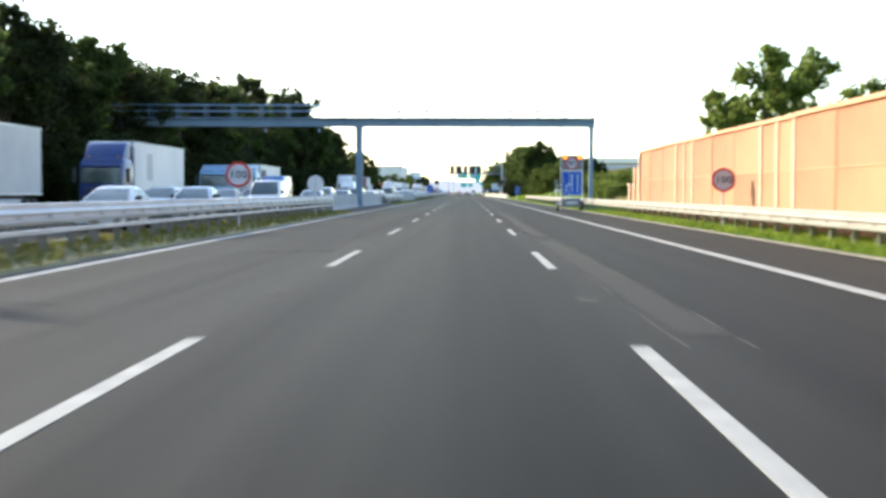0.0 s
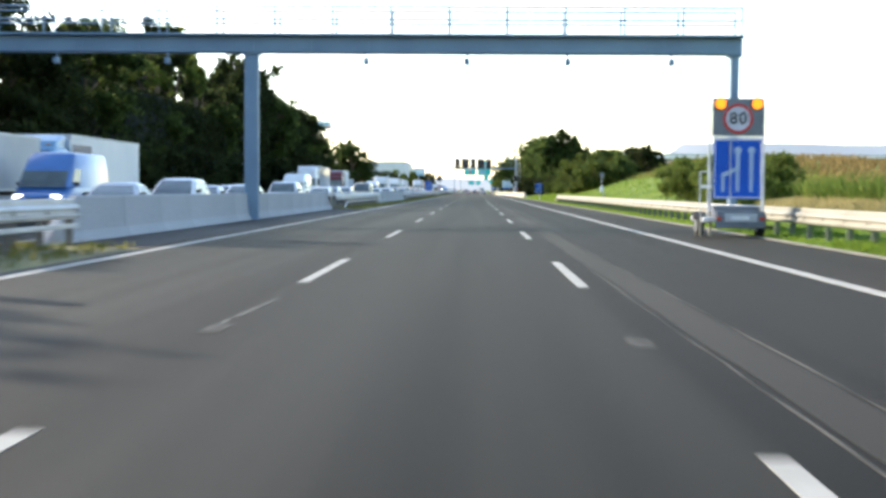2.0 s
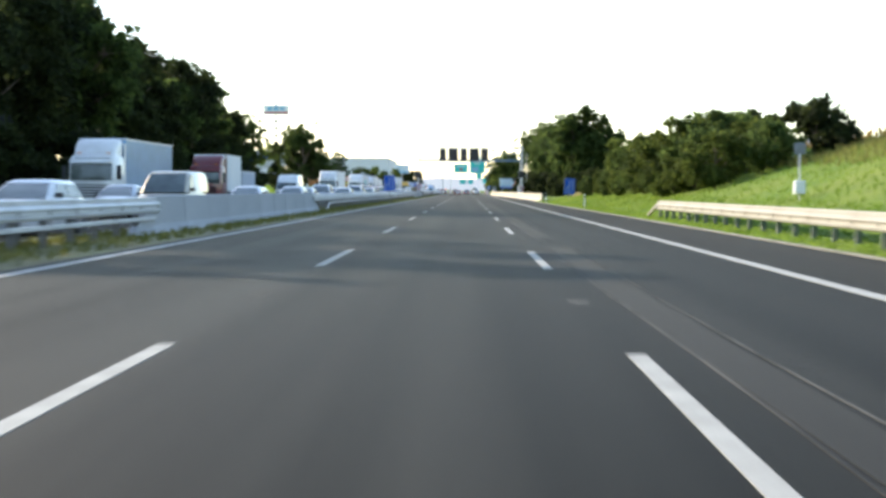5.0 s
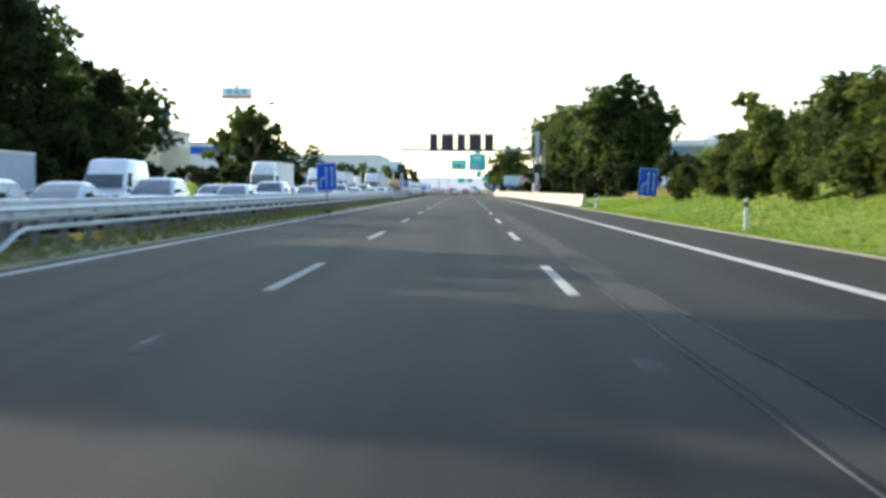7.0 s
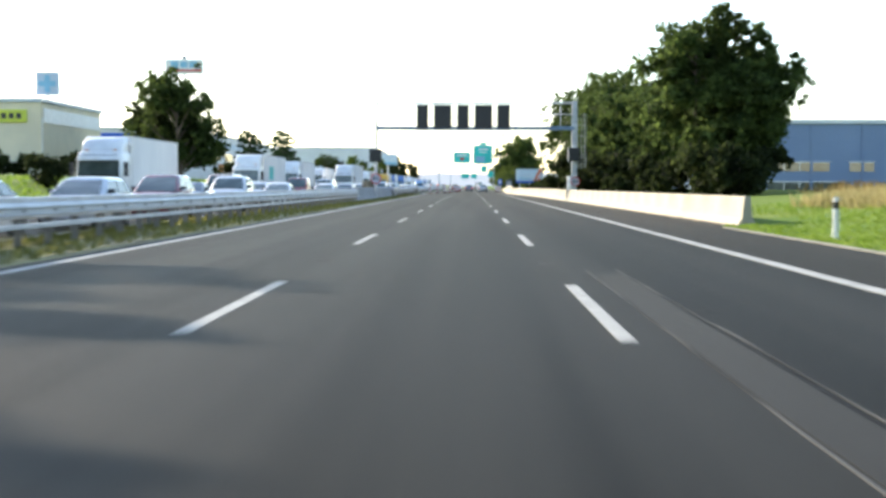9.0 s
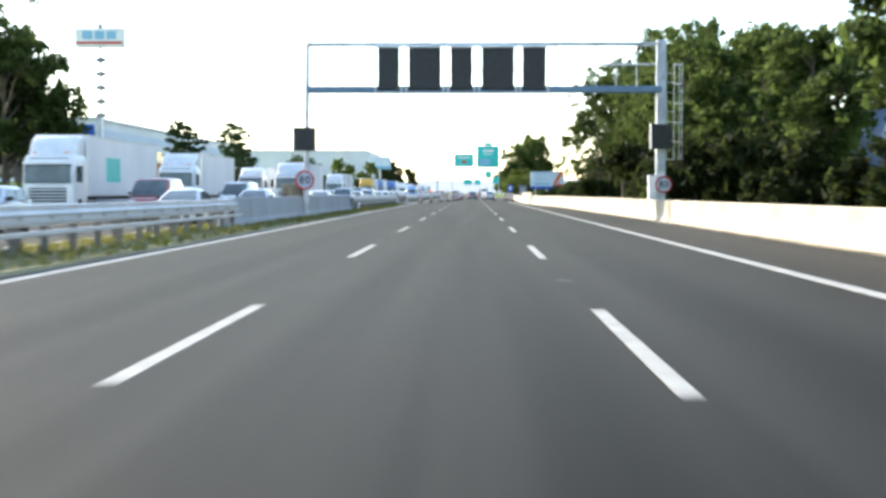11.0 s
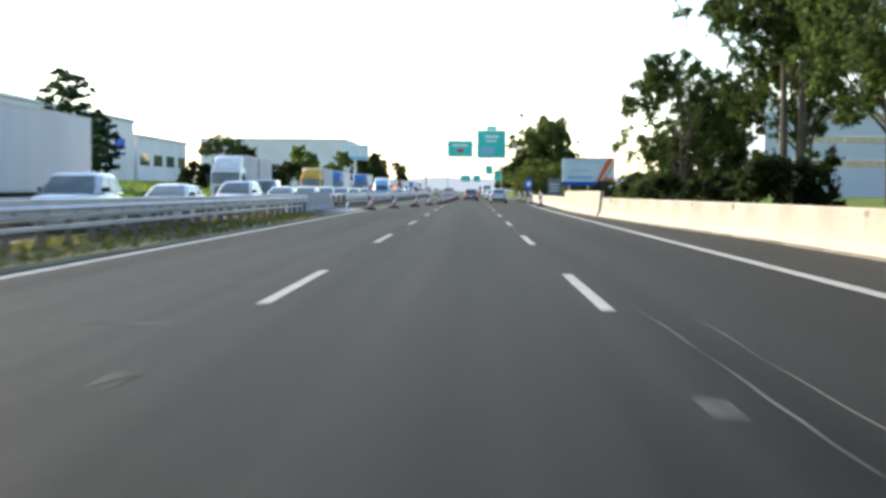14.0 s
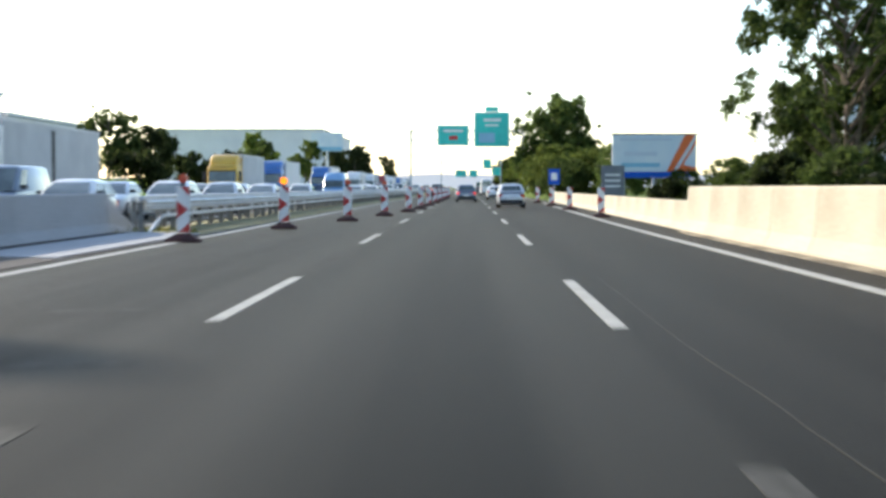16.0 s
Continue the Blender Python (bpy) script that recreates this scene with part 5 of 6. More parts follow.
for k, (x, y, s) in enumerate(((17.0, 366, 0.85), (19.6, 364, 0.9), (21.8, 367, 0.8), (15.0, 371, 0.75), (14.6, 383, 0.8), (12.3, 376, 0.5), (13.2, 402, 1.0), (13.6, 412, 1.1), (13.4, 421, 1.1), (16.5, 398, 1.1), (17.2, 412, 1.2), (12.4, 416, 0.65), (12.6, 459, 0.62), (13.8, 488, 0.46), (16.2, 494, 0.5), (18.5, 502, 0.5), (21.5, 497, 0.52), (13.0, 500, 0.6), (13.8, 512, 0.6), (14.8, 522, 0.62), (16.4, 545, 0.62), (18.6, 550, 0.66), (21, 553, 0.66), (23.5, 556, 0.7), (26, 560, 0.7), (12.6, 550, 0.42), (14.2, 551, 0.5), (17.4, 536, 0.62), (20.0, 536, 0.66), (22.6, 534, 0.7), (15.8, 530, 0.6))):
    plant("bush", UNDER[k % 2] if y < 500 or k % 2 else SHRUB[0], x, y, s, k * 97, "leafy bush behind the shoulder barrier", "bush", "bushes behind the barrier")
for k, (x, y, s) in enumerate(((9.9, 600, 0.95), (10.6, 614, 1.25), (11.0, 628, 1.35), (11.4, 643, 1.35), (11.6, 660, 1.3), (11.8, 678, 1.3), (14, 585, 1.1), (13.2, 603, 1.3))):
    plant("bush", SHRUB[k % 3], x, y, s, k * 97, "leafy bush behind the shoulder barrier", "bush", "bushes behind the barrier")
for k in range(14):
    plant("tree", REAR[k % 2], 16 + 5 * (k % 3), 780 + 36 * k, 0.8 + 0.05 * (k % 5), k * 57, "far green tree along the motorway", "tree", "far roadside trees")


# ---- grass and crops ----
def tufts(seed, count, place, tall, wide, blades=2):
    rng = np.random.default_rng(seed)
    made = []
    spots = []
    while len(spots) < count:
        x, y = place(rng)
        spots.append((x, y, ground_height(x, y) if not -10.3 < x < -7 else 0.0))
    spots = np.repeat(np.array(spots), blades, 0)
    n = len(spots)
    spots[:, :2] += rng.normal(size=(n, 2)) * wide * 1.5
    h = tall * (0.5 + 0.8 * rng.random(n))
    turn = rng.random(n) * 6.283
    side = np.stack([np.cos(turn), np.sin(turn), 0 * turn], 1) * (wide * (0.5 + 0.6 * rng.random(n)))[:, None]
    bend = np.stack([rng.normal(size=n) * 0.35, rng.normal(size=n) * 0.35, 0 * turn + 1], 1) * h[:, None]
    return np.stack([spots - side, spots + side, spots + bend * 0.75 + side * 0.6, spots + bend - side * 0.3], 1)


def median_spot(r):
    while True:
        y = -10 + 510 * r.random()
        if not (88 < y < 146 or 472 < y < 497):
            return -9.9 + 2.6 * r.random() ** 1.5, y


right_grass = new("verge_grass", faces("verge_grass", tufts(1, 20000, lambda r: (8.15 + 4.6 * r.random() ** 1.3, 90 + 218 * r.random()), 0.085, 0.03), GRASS))
tagged(right_grass, "sunlit green roadside grass", "grass", kind="stuff")
left_grass = new("median_grass", faces("median_grass", tufts(2, 17000, median_spot, 0.16, 0.03), DRY_GRASS))
tagged(left_grass, "rough yellowish grass and weeds on the median strip", "grass", kind="stuff")
bank_grass = new("bank_grass", faces("bank_grass", tufts(3, 14000, lambda r: (11 + 14 * r.random(), 95 + 235 * r.random()), 0.17, 0.022, 3), GRASS))
tagged(bank_grass, "long grass on the roadside bank", "grass", kind="stuff")
crop = new("maize_field", faces("maize_field", tufts(4, 14000, lambda r: (24 + 46 * r.random(), 128 + 240 * r.random()), 0.7, 0.10), CROP))
tagged(crop, "ripening field crop behind the bank", "crop field", kind="stuff")
maize = new("maize_plants", faces("maize_plants", tufts(14, 9000, lambda r: (15.5 + 30 * r.random() ** 1.4, 91 + 36 * r.random()), 1.05, 0.05, 4), MAIZE))
tagged(maize, "tall green maize at the edge of the field", "maize", kind="stuff")
tassels = new("maize_tassels", faces("maize_tassels", tufts(15, 5000, lambda r: (16 + 45 * r.random(), 91 + 37 * r.random()), 0.34, 0.04, 1) + np.array((0, 0, 0.98)), TASSEL))
tagged(tassels, "yellowish tassels on top of the maize", "maize", kind="stuff")
wall_grass = new("wall_grass", faces("wall_grass", tufts(5, 6000, lambda r: (8.2 + 1.5 * r.random(), -5 + 96 * r.random()), 0.18, 0.035), GRASS))
tagged(wall_grass, "green grass at the foot of the noise wall", "grass", kind="stuff")
field_edge = new("field_edge_grass", faces("field_edge_grass", tufts(17, 2600, lambda r: (13.4 + 2.4 * r.random(), 100 + 26 * r.random() ** 0.7), 0.45, 0.025), STRAW))
tagged(field_edge, "dry straw-coloured grass along the edge of the field", "grass", kind="stuff")
dry = new("dry_grass", faces("dry_grass", tufts(6, 2500, lambda r: (13.6 + 5.4 * r.random(), 292 + 30 * r.random()), 0.6, 0.035), STRAW))
tagged(dry, "tall dry grass on the bank", "grass", kind="stuff")
crest = new("crest_grass", faces("crest_grass", tufts(9, 7000, lambda r: (17.5 + 10 * r.random() ** 0.8, 138 + 90 * r.random()), 0.42, 0.03), DRY_GRASS))
tagged(crest, "dry tan grass along the top of the bank", "grass", kind="stuff")
far_bank = new("far_bank_grass", faces("far_bank_grass", tufts(8, 6000, lambda r: (-24.8 - 9 * r.random(), 308 + 300 * r.random()), 0.3, 0.08), GRASS))
tagged(far_bank, "green grass on the bank beyond the opposite road", "grass", kind="stuff")

side_ridge = bmesh.new()
crest_line, crest_foot = [], []
for k in range(40):
    x = 96.0 + 22.0 * k
    h = 31.0 * smooth(0, 2.2, k) + 1.6 * noise.noise(Vector((k * 0.35, 5, 0))) + 3.0
    crest_line.append(side_ridge.verts.new((x, 990 + 8 * math.sin(k), h)))
    crest_foot.append(side_ridge.verts.new((x, 900, 1.0)))
for a, b, c, d in zip(crest_foot, crest_foot[1:], crest_line[1:], crest_line):
    side_ridge.faces.new((a, b, c, d))
tagged(new("backdrop", mesh_of("backdrop", side_ridge, HILL, True)), "ridge beyond the fields with haze in its colour and glow", "hills", kind="structure")
ridge = bmesh.new()
top, foot = [], []
for k in range(-60, 61):
    x = k * 75.0
    h = 55 + 40 * noise.noise(Vector((k * 0.09, 3, 0))) + 10 * noise.noise(Vector((k * 0.5, 8, 0)))
    top.append(ridge.verts.new((x, 3600 + 300 * noise.noise(Vector((k * 0.1, 0, 0))), h * (0.35 + 0.25 * smooth(-20, 8, k)))))
    foot.append(ridge.verts.new((x, 2900, -5)))
for a, b, c, d in zip(foot, foot[1:], top[1:], top):
    ridge.faces.new((a, b, c, d))
tagged(new("backdrop", mesh_of("backdrop", ridge, HILL, True)), "low wooded hills on the horizon with haze as a glow", "hills", kind="structure")


# ---- buildings ----
def hall(at, size, label, wall, roof, bays=0, pitch=0.0, windows=(), side_windows=()):
    """A hall with a coping, a roof and window strips in the wall that faces the traffic."""
    w, d, h = size
    b = thing("hall", at, label, "building", "commercial buildings")
    part("wall", block(0, w, 0, d, -1.5, h), wall, b)
    part("roof", block(-0.25, w + 0.25, -0.25, d + 0.25, h, h + 0.45, 0.05), roof, b)
    if pitch:
        part("roof_ridge", loft([[(-0.2, y, h + 0.45), (w / 2, y, h + 0.45 + pitch), (w + 0.2, y, h + 0.45)] for y in (0, d)]), roof, b)
    for k in range(bays + 1):
        x = w * k / max(bays, 1)
        part("pilaster", block(x - 0.12, x + 0.12, -0.1, 0.02, -1.5, h), wall, b)
    for x0, x1, z0, z1 in windows:
        pane = part("window", block(x0, x1, -0.03, 0.06, z0, z1), GLASS, b, "dark window strip")
        part("window_frame", block(x0 - 0.08, x1 + 0.08, -0.05, -0.02, z1, z1 + 0.1), WHITE, pane)
        step = 1.6 if x1 - x0 < 60 else 12.0
        for k in range(1, int((x1 - x0) / step)):
            part("mullion", block(x0 + step * k - 0.04, x0 + step * k + 0.04, -0.06, -0.02, z0, z1), WHITE, pane)
    for y0, y1, z0, z1 in side_windows:
        part("window", block(w - 0.05, w + 0.04, y0, y1, z0, z1), GLASS, b, "dark window strip")
    return b


tan = hall((-76, 413.4, 2.0), (29.2, 24.5, 8.3), "tan plastered commercial hall with a white fascia band", RENDER_TAN, ROOF, 5)
part("lime_sign", block(21.0, 27.8, -0.22, -0.04, 6.1, 7.5, 0.03), LIME, tan, "lime green sign board")
for k in range(7):
    part("writing_bar", block(21.7 + 0.82 * k, 22.25 + 0.82 * k, -0.25, -0.2, 6.5, 7.1), TRIM, tan)
part("fascia", block(29.2, 29.35, 1.0, 23.5, 6.1, 7.7), WHITE, tan, "white fascia band")
part("downpipe", rod((29.3, 0.3, -1), (29.3, 0.3, 6.6), 0.09), WHITE, tan)
cross = thing("cross_sign", (-46.6, 415.5, 10.7), "square pale sign with a blue cross on a post", "sign")
part("board", block(-1.3, 1.3, -0.12, 0.12, 0.45, 3.05, 0.03), PALE_BLUE, cross)
part("symbol", block(-0.3, 0.3, -0.17, -0.11, 0.8, 2.7), CYAN, cross, "blue upright bar")
part("symbol", block(-0.95, 0.95, -0.18, -0.11, 1.45, 2.05), CYAN, cross, "blue cross bar")
part("post", rod((0, 0, 0), (0, 0, 0.6), 0.12), POLE, cross)

dealer = hall((-82, 504, 2.2), (31.5, 105, 8.8), "long grey commercial hall with a blue fascia", CLAD_GREY, ROOF, 6, 0, ((2, 30, 1.0, 3.4),), tuple((4 + 13 * k, 13 + 13 * k, 4.0, 5.6) for k in range(7)))
part("fascia", block(31.5, 31.62, 1.0, 90, 6.6, 7.7), PALE_BLUE, dealer, "blue fascia band")
part("fascia", block(14, 31.4, -0.15, -0.02, 6.6, 8.2), BLUE, dealer, "blue fascia band")
part("logo_board", block(31.52, 31.75, 94.0, 99.0, 3.8, 6.2), BLUE, dealer, "blue and white logo board")
part("logo_bar", block(31.76, 31.80, 94.6, 98.4, 4.2, 4.8), WHITE, dealer)
hall((-78, 611, 2.2), (27.5, 36, 6.8), "lower pale hall beside the long grey one", RENDER_WHITE, ROOF, 5, 0, (), tuple((2 + 9 * k, 8 + 9 * k, 2.6, 4.4) for k in range(4)))
hall((-86, 840, 2.4), (46, 90, 14.5), "distant pale grey logistics hall", CLAD_GREY, ROOF, 9)
hall((29.5, 404, 1.2), (62, 80, 6.4), "blue clad warehouse with dark window strips", CLAD_BLUE, ROOF, 12, 0, ((0.8, 7.0, 1.6, 2.5), (9.0, 11.5, 1.6, 2.5), (0.8, 8.5, -0.4, 0.5), (14, 22, 1.6, 2.5)))
works = hall((52, 650, 0), (150, 60, 17.2), "very long grey-blue factory hall with a pale roof edge", CLAD_FAR, ROOF, 14, 0, tuple((2.0, 148.0, 6.0 + 4.2 * k, 7.2 + 4.2 * k) for k in range(3)))
part("roof_band", block(-0.3, 150.3, -0.12, 0.0, 15.5, 17.2), WHITE, works, "pale roof band")
stand = thing("sales_stand", (-37.0, 466, 0.9), "low orange and yellow sales stand with poster boards", "stand")
part("body", block(0, 10.8, 0, 3.0, 0.35, 3.5, 0.03), ORANGE_WALL, stand)
part("plinth", block(0.1, 10.7, 0.1, 2.9, -0.8, 0.35), TRIM, stand)
part("lower_panel", block(4.9, 10.75, -0.04, 0.01, 0.45, 1.5), YELLOW, stand, "yellow lower panel")
part("poster", block(6.2, 7.35, -0.08, 0.01, 0.9, 3.1, 0.01), CYAN, stand, "pale blue poster")
part("poster", block(7.9, 9.9, -0.08, 0.01, 1.6, 2.15, 0.01), LIME, stand, "yellow-green poster")
part("poster", block(8.7, 10.6, -0.08, 0.01, 2.55, 3.35, 0.01), WHITE, stand, "white poster with red bars")
for k in range(4):
    part("writing_bar", block(8.9 + 0.42 * k, 9.2 + 0.42 * k, -0.1, -0.07, 2.75, 3.15), RED, stand)

pylon = thing("pylon_sign", (-50, 505, 2.2), "tall advertising pylon with a white and blue head", "sign")
part("mast", rod((0, 0, 0), (0, 0, 20.80), 0.28, 0.2, 10), WHITE, pylon)
part("head", loft([[(-3.1, -0.5, 18.50), (3.1, -0.5, 18.50), (3.1, 0.5, 18.50), (-3.1, 0.5, 18.50)], [(-3.3, -0.6, 18.80), (3.3, -0.6, 18.80), (3.3, 0.6, 18.80), (-3.3, 0.6, 18.80)], [(-3.3, -0.6, 21.10), (3.3, -0.6, 21.10), (3.3, 0.6, 21.10), (-3.3, 0.6, 21.10)]]), WHITE, pylon, "white head")
part("stripe", block(-3.1, 3.1, -0.64, -0.59, 18.95, 19.30), RED, pylon, "red stripe")
for x0, x1 in ((-2.3, -0.9), (-0.6, 0.7), (1.0, 2.3)):
    part("logo_bar", block(x0, x1, -0.65, -0.59, 19.60, 20.70), CYAN, pylon, "blue logo block")
part("tip", block(-0.3, 0.3, -0.2, 0.2, 21.10, 21.70), SIGN_GREY, pylon)
for k in range(5):
    part("collar", block(-0.62, 0.62, -0.35, 0.35, 9.2 + 1.85 * k, 9.75 + 1.85 * k, 0.04), SIGN_GREY, pylon, "small grey box on the mast")

far_board = thing("billboard", (-28, 735, 1.4), "large pale billboard on a steel post", "billboard", "billboards")
part("panel", block(-3.2, 3.2, -0.2, 0.2, 7.0, 10.7, 0.04), POSTER, far_board)
part("panel_lower", block(-3.0, 3.0, -0.22, -0.19, 7.1, 7.9), CYAN, far_board)
part("post", rod((0, 0.1, -1), (0, 0.1, 7.2), 0.3, 0.25, 10), POLE, far_board)

bill = thing("billboard", (12.55, 553.5, 0.2), "pale blue billboard with orange diagonal stripes", "billboard", "billboards")
part("panel", block(-2.8, 2.85, -0.12, 0.12, 2.05, 4.62, 0.03), POSTER, bill)
part("panel_frame", block(-2.9, 2.95, -0.1, 0.1, 4.62, 4.72), TRIM, bill)
part("band", block(-2.8, 2.85, -0.14, -0.11, 1.75, 2.15), BLUE, bill, "blue lower band")
part("stripe", plate([(0.85, 2.16), (1.25, 2.16), (2.72, 4.6), (2.05, 4.6)], -0.145, 0.02), ORANGE_RED, bill, "orange diagonal stripe")
part("stripe", plate([(1.5, 2.16), (2.84, 2.16), (2.84, 2.45), (1.95, 2.62), (2.84, 4.1), (2.84, 4.6), (2.75, 4.2)], -0.145, 0.02), ORANGE_RED, bill, "orange corner stripe")
for a, b, c, d in ((-2.3, 1.2, 4.22, 4.4), (-2.2, 0.4, 2.45, 2.75), (-2.0, 0.2, 3.2, 3.5)):
    part("writing_bar", block(a, b, -0.135, -0.115, c, d), PALE_BLUE if c > 3 else CYAN, bill)
for x in (-2.0, 0.0, 2.1):
    part("leg", block(x - 0.09, x + 0.09, 0.12, 0.3, -0.3, 4.5), POLE, bill)


# ---- vehicles ----
def pane(corners, u0, u1, v0, v1, lift=0.012):
    """A thin sheet on a four-cornered face: corners run bottom left, bottom right, top right, top left, seen from outside."""
    a, b, c, d = (Vector(p) for p in corners)
    n = (b - a).cross(d - a).normalized()
    at = lambda u, v: (a * (1 - u) + b * u) * (1 - v) + (d * (1 - u) + c * u) * v
    ring = [at(u0, v0), at(u1, v0), at(u1, v1), at(u0, v1)]
    return loft([[p - n * 0.02 for p in ring], [p + n * lift for p in ring]])


SHAPES = dict(
    hatch=dict(L=4.05, W=1.74, H=1.50, belt=1.01, hood=0.86, cab=(0.95, 3.98), top=(1.85, 3.50), inset=0.19, rear=0.93),
    sedan=dict(L=4.45, W=1.77, H=1.46, belt=0.99, hood=0.84, cab=(1.15, 4.0), top=(2.10, 3.20), inset=0.20, rear=0.96),
    estate=dict(L=4.5, W=1.77, H=1.52, belt=1.01, hood=0.86, cab=(1.12, 4.45), top=(2.05, 4.10), inset=0.18, rear=0.95),
    people_carrier=dict(L=4.4, W=1.80, H=1.68, belt=1.09, hood=0.94, cab=(0.78, 4.35), top=(1.80, 4.05), inset=0.18, rear=1.02),
    off_roader=dict(L=4.4, W=1.84, H=1.72, belt=1.14, hood=1.04, cab=(1.15, 4.35), top=(1.85, 4.00), inset=0.17, rear=1.07),
    small_van=dict(L=4.9, W=1.92, H=1.97, belt=1.18, hood=1.02, cab=(0.70, 4.88), top=(1.60, 4.80), inset=0.14, rear=1.1),
    tall_van=dict(L=5.8, W=2.0, H=2.55, belt=1.32, hood=1.10, cab=(0.62, 5.78), top=(1.70, 5.72), inset=0.14, rear=1.2))


def cabin_ring(w, y0, y1, z, r):
    """Plan of the cabin at one height, with its corners taken off."""
    q = r * 0.35
    return [(-(w - r), y0, z), (w - r, y0, z), (w - q, y0 + r * 0.9, z), (w, y0 + r * 2.0, z), (w, y1 - r * 1.6, z), (w - q, y1 - r * 0.6, z), (w - r, y1, z), (-(w - r), y1, z), (-(w - q), y1 - r * 0.6, z), (-w, y1 - r * 1.6, z), (-w, y0 + r * 2.0, z), (-(w - q), y0 + r * 0.9, z)]


def car(shape, lit=False, braking=False):
    """A parked vehicle whose front faces -y, built once and kept aside for copies."""
    p = SHAPES[shape]
    L, W, H, belt = p["L"], p["W"] / 2, p["H"], p["belt"]
    c = thing(shape, (0, 0, 0), "car", "car", "queueing cars")
    hood = p["hood"]
    b0, b1 = p["cab"]
    t0, t1 = p["top"]
    stations = ((-0.02, 0.62, 0.36, hood - 0.22), (0.03, 0.78, 0.25, hood - 0.15), (0.14, 0.88, 0.20, hood - 0.07), (0.34, 0.95, 0.18, hood - 0.01), (0.65, 0.985, 0.18, hood + (belt - hood) * 0.35), (b0 + 0.10, 1.0, 0.18, belt - 0.03), (b0 + 0.75, 1.0, 0.18, belt), (L * 0.62, 1.0, 0.18, belt + 0.02), (L - 0.45, 0.98, 0.20, p["rear"] + 0.02), (L - 0.14, 0.93, 0.24, p["rear"]), (L - 0.03, 0.86, 0.30, p["rear"] - 0.08), (L + 0.02, 0.76, 0.36, p["rear"] - 0.20))
    rings = []
    for y, f, lo, hi in stations:
        w = W * f
        half = [(w * 0.86, lo), (w * 0.96, lo + 0.07), (w, lo + 0.20), (w, lo + (hi - lo) * 0.55), (w * 0.985, hi - 0.16), (w * 0.95, hi - 0.06), (w * 0.86, hi - 0.012), (w * 0.5, hi + 0.014)]
        rings.append([(x, y, z) for x, z in half] + [(-x, y, z) for x, z in reversed(half)])
    part("body", loft(rings), PAINTS["white"], c, smooth="angle")
    wb, wt = W * 0.955, W - p["inset"] - 0.04
    low, high = cabin_ring(wb, b0, b1, belt - 0.04, 0.11), cabin_ring(wt + 0.005, t0, t1, H - 0.10, 0.09)
    mid = [tuple((u + v) / 2 + (0.025 * (1 if u > 0 else -1) if k == 0 else -0.03 * (j in (0, 1)) if k == 1 else 0) for k, (u, v) in enumerate(zip(a, b))) for j, (a, b) in enumerate(zip(low, high))]
    part("cabin", loft([low, mid, high, cabin_ring(wt - 0.03, t0 + 0.05, t1 - 0.03, H - 0.055, 0.14), cabin_ring(wt - 0.11, t0 + 0.13, t1 - 0.09, H - 0.022, 0.13), cabin_ring(wt - 0.24, t0 + 0.28, t1 - 0.22, H - 0.004, 0.10), cabin_ring(wt - 0.5, t0 + 0.55, t1 - 0.45, H + 0.006, 0.05)]), PAINTS["white"], c, smooth="angle")
    van = shape in ("small_van", "tall_van")
    cut = 0.62 if shape == "tall_van" else 0.97
    screen = [(-(wb - 0.10), b0 - 0.01, belt - 0.04), (wb - 0.10, b0 - 0.01, belt - 0.04), (mid[1][0] + 0.01, mid[1][1], mid[1][2]), (mid[0][0] - 0.01, mid[0][1], mid[0][2])]
    glass = loft([[(q[0] * 0.985, q[1] + dy, q[2]) for q in screen] for dy in (0.03, -0.018)])
    upper = [mid[0], mid[1], high[1], high[0]]
    if cut > 0.9:
        loft([[(q[0] * 0.985, q[1] + dy, q[2] - (0.006 if k > 1 else 0)) for k, q in enumerate(upper)] for dy in (0.03, -0.018)], glass)
    part("windscreen", glass, GLASS, c, "dark tinted glass")
    rear = (low[6], low[7], high[7], high[6])
    part("rear_window", pane(rear, 0.05, 0.95, 0.25, 0.90), GLASS, c, "dark tinted glass")
    for side in ((low[3], low[4], high[4], high[3]), (low[9], low[10], high[10], high[9])):
        flip = side[0] is low[9]
        spans = ((0.02, 0.20),) if van else ((0.03, 0.44), (0.48, 0.84), (0.87, 0.98))
        for a, b in spans:
            u0, u1 = (1 - b, 1 - a) if flip else (a, b)
            part("side_window", pane(side, u0, u1, 0.13, 0.55 if shape == "tall_van" else 0.92, 0.035), GLASS, c, "dark tinted glass")
    for s in (-1, 1):
        part("mirror", block(s * (W + 0.04) - 0.10, s * (W + 0.04) + 0.10, b0 + 0.60, b0 + 0.74, belt + 0.01, belt + 0.15, 0.04), TRIM, c)
        part("headlight", block(s * W * 0.66 - 0.17, s * W * 0.66 + 0.17, 0.02, 0.30, hood - 0.25, hood - 0.09, 0.04), LAMP_LIT if lit else LAMP, c, "headlight")
        part("tail_light", block(s * W * 0.78 - 0.13, s * W * 0.78 + 0.13, L - 0.16, L + 0.012, p["rear"] - 0.28, p["rear"] - 0.08, 0.02), RED_LIT if braking else RED_LENS, c, "red tail light")
        for y in (0.82, L - 0.85):
            arch = part("wheel", rod((s * (W - 0.20), y, 0.31), (s * (W + 0.008), y, 0.31), 0.31, sides=18), RUBBER, c)
            part("rim", rod((s * (W - 0.05), y, 0.31), (s * (W + 0.016), y, 0.31), 0.20, sides=12), RIM, arch)
    part("bumper", block(-W * 0.82, W * 0.82, L - 0.06, L + 0.06, 0.30, 0.50, 0.03), TRIM, c, "dark bumper")
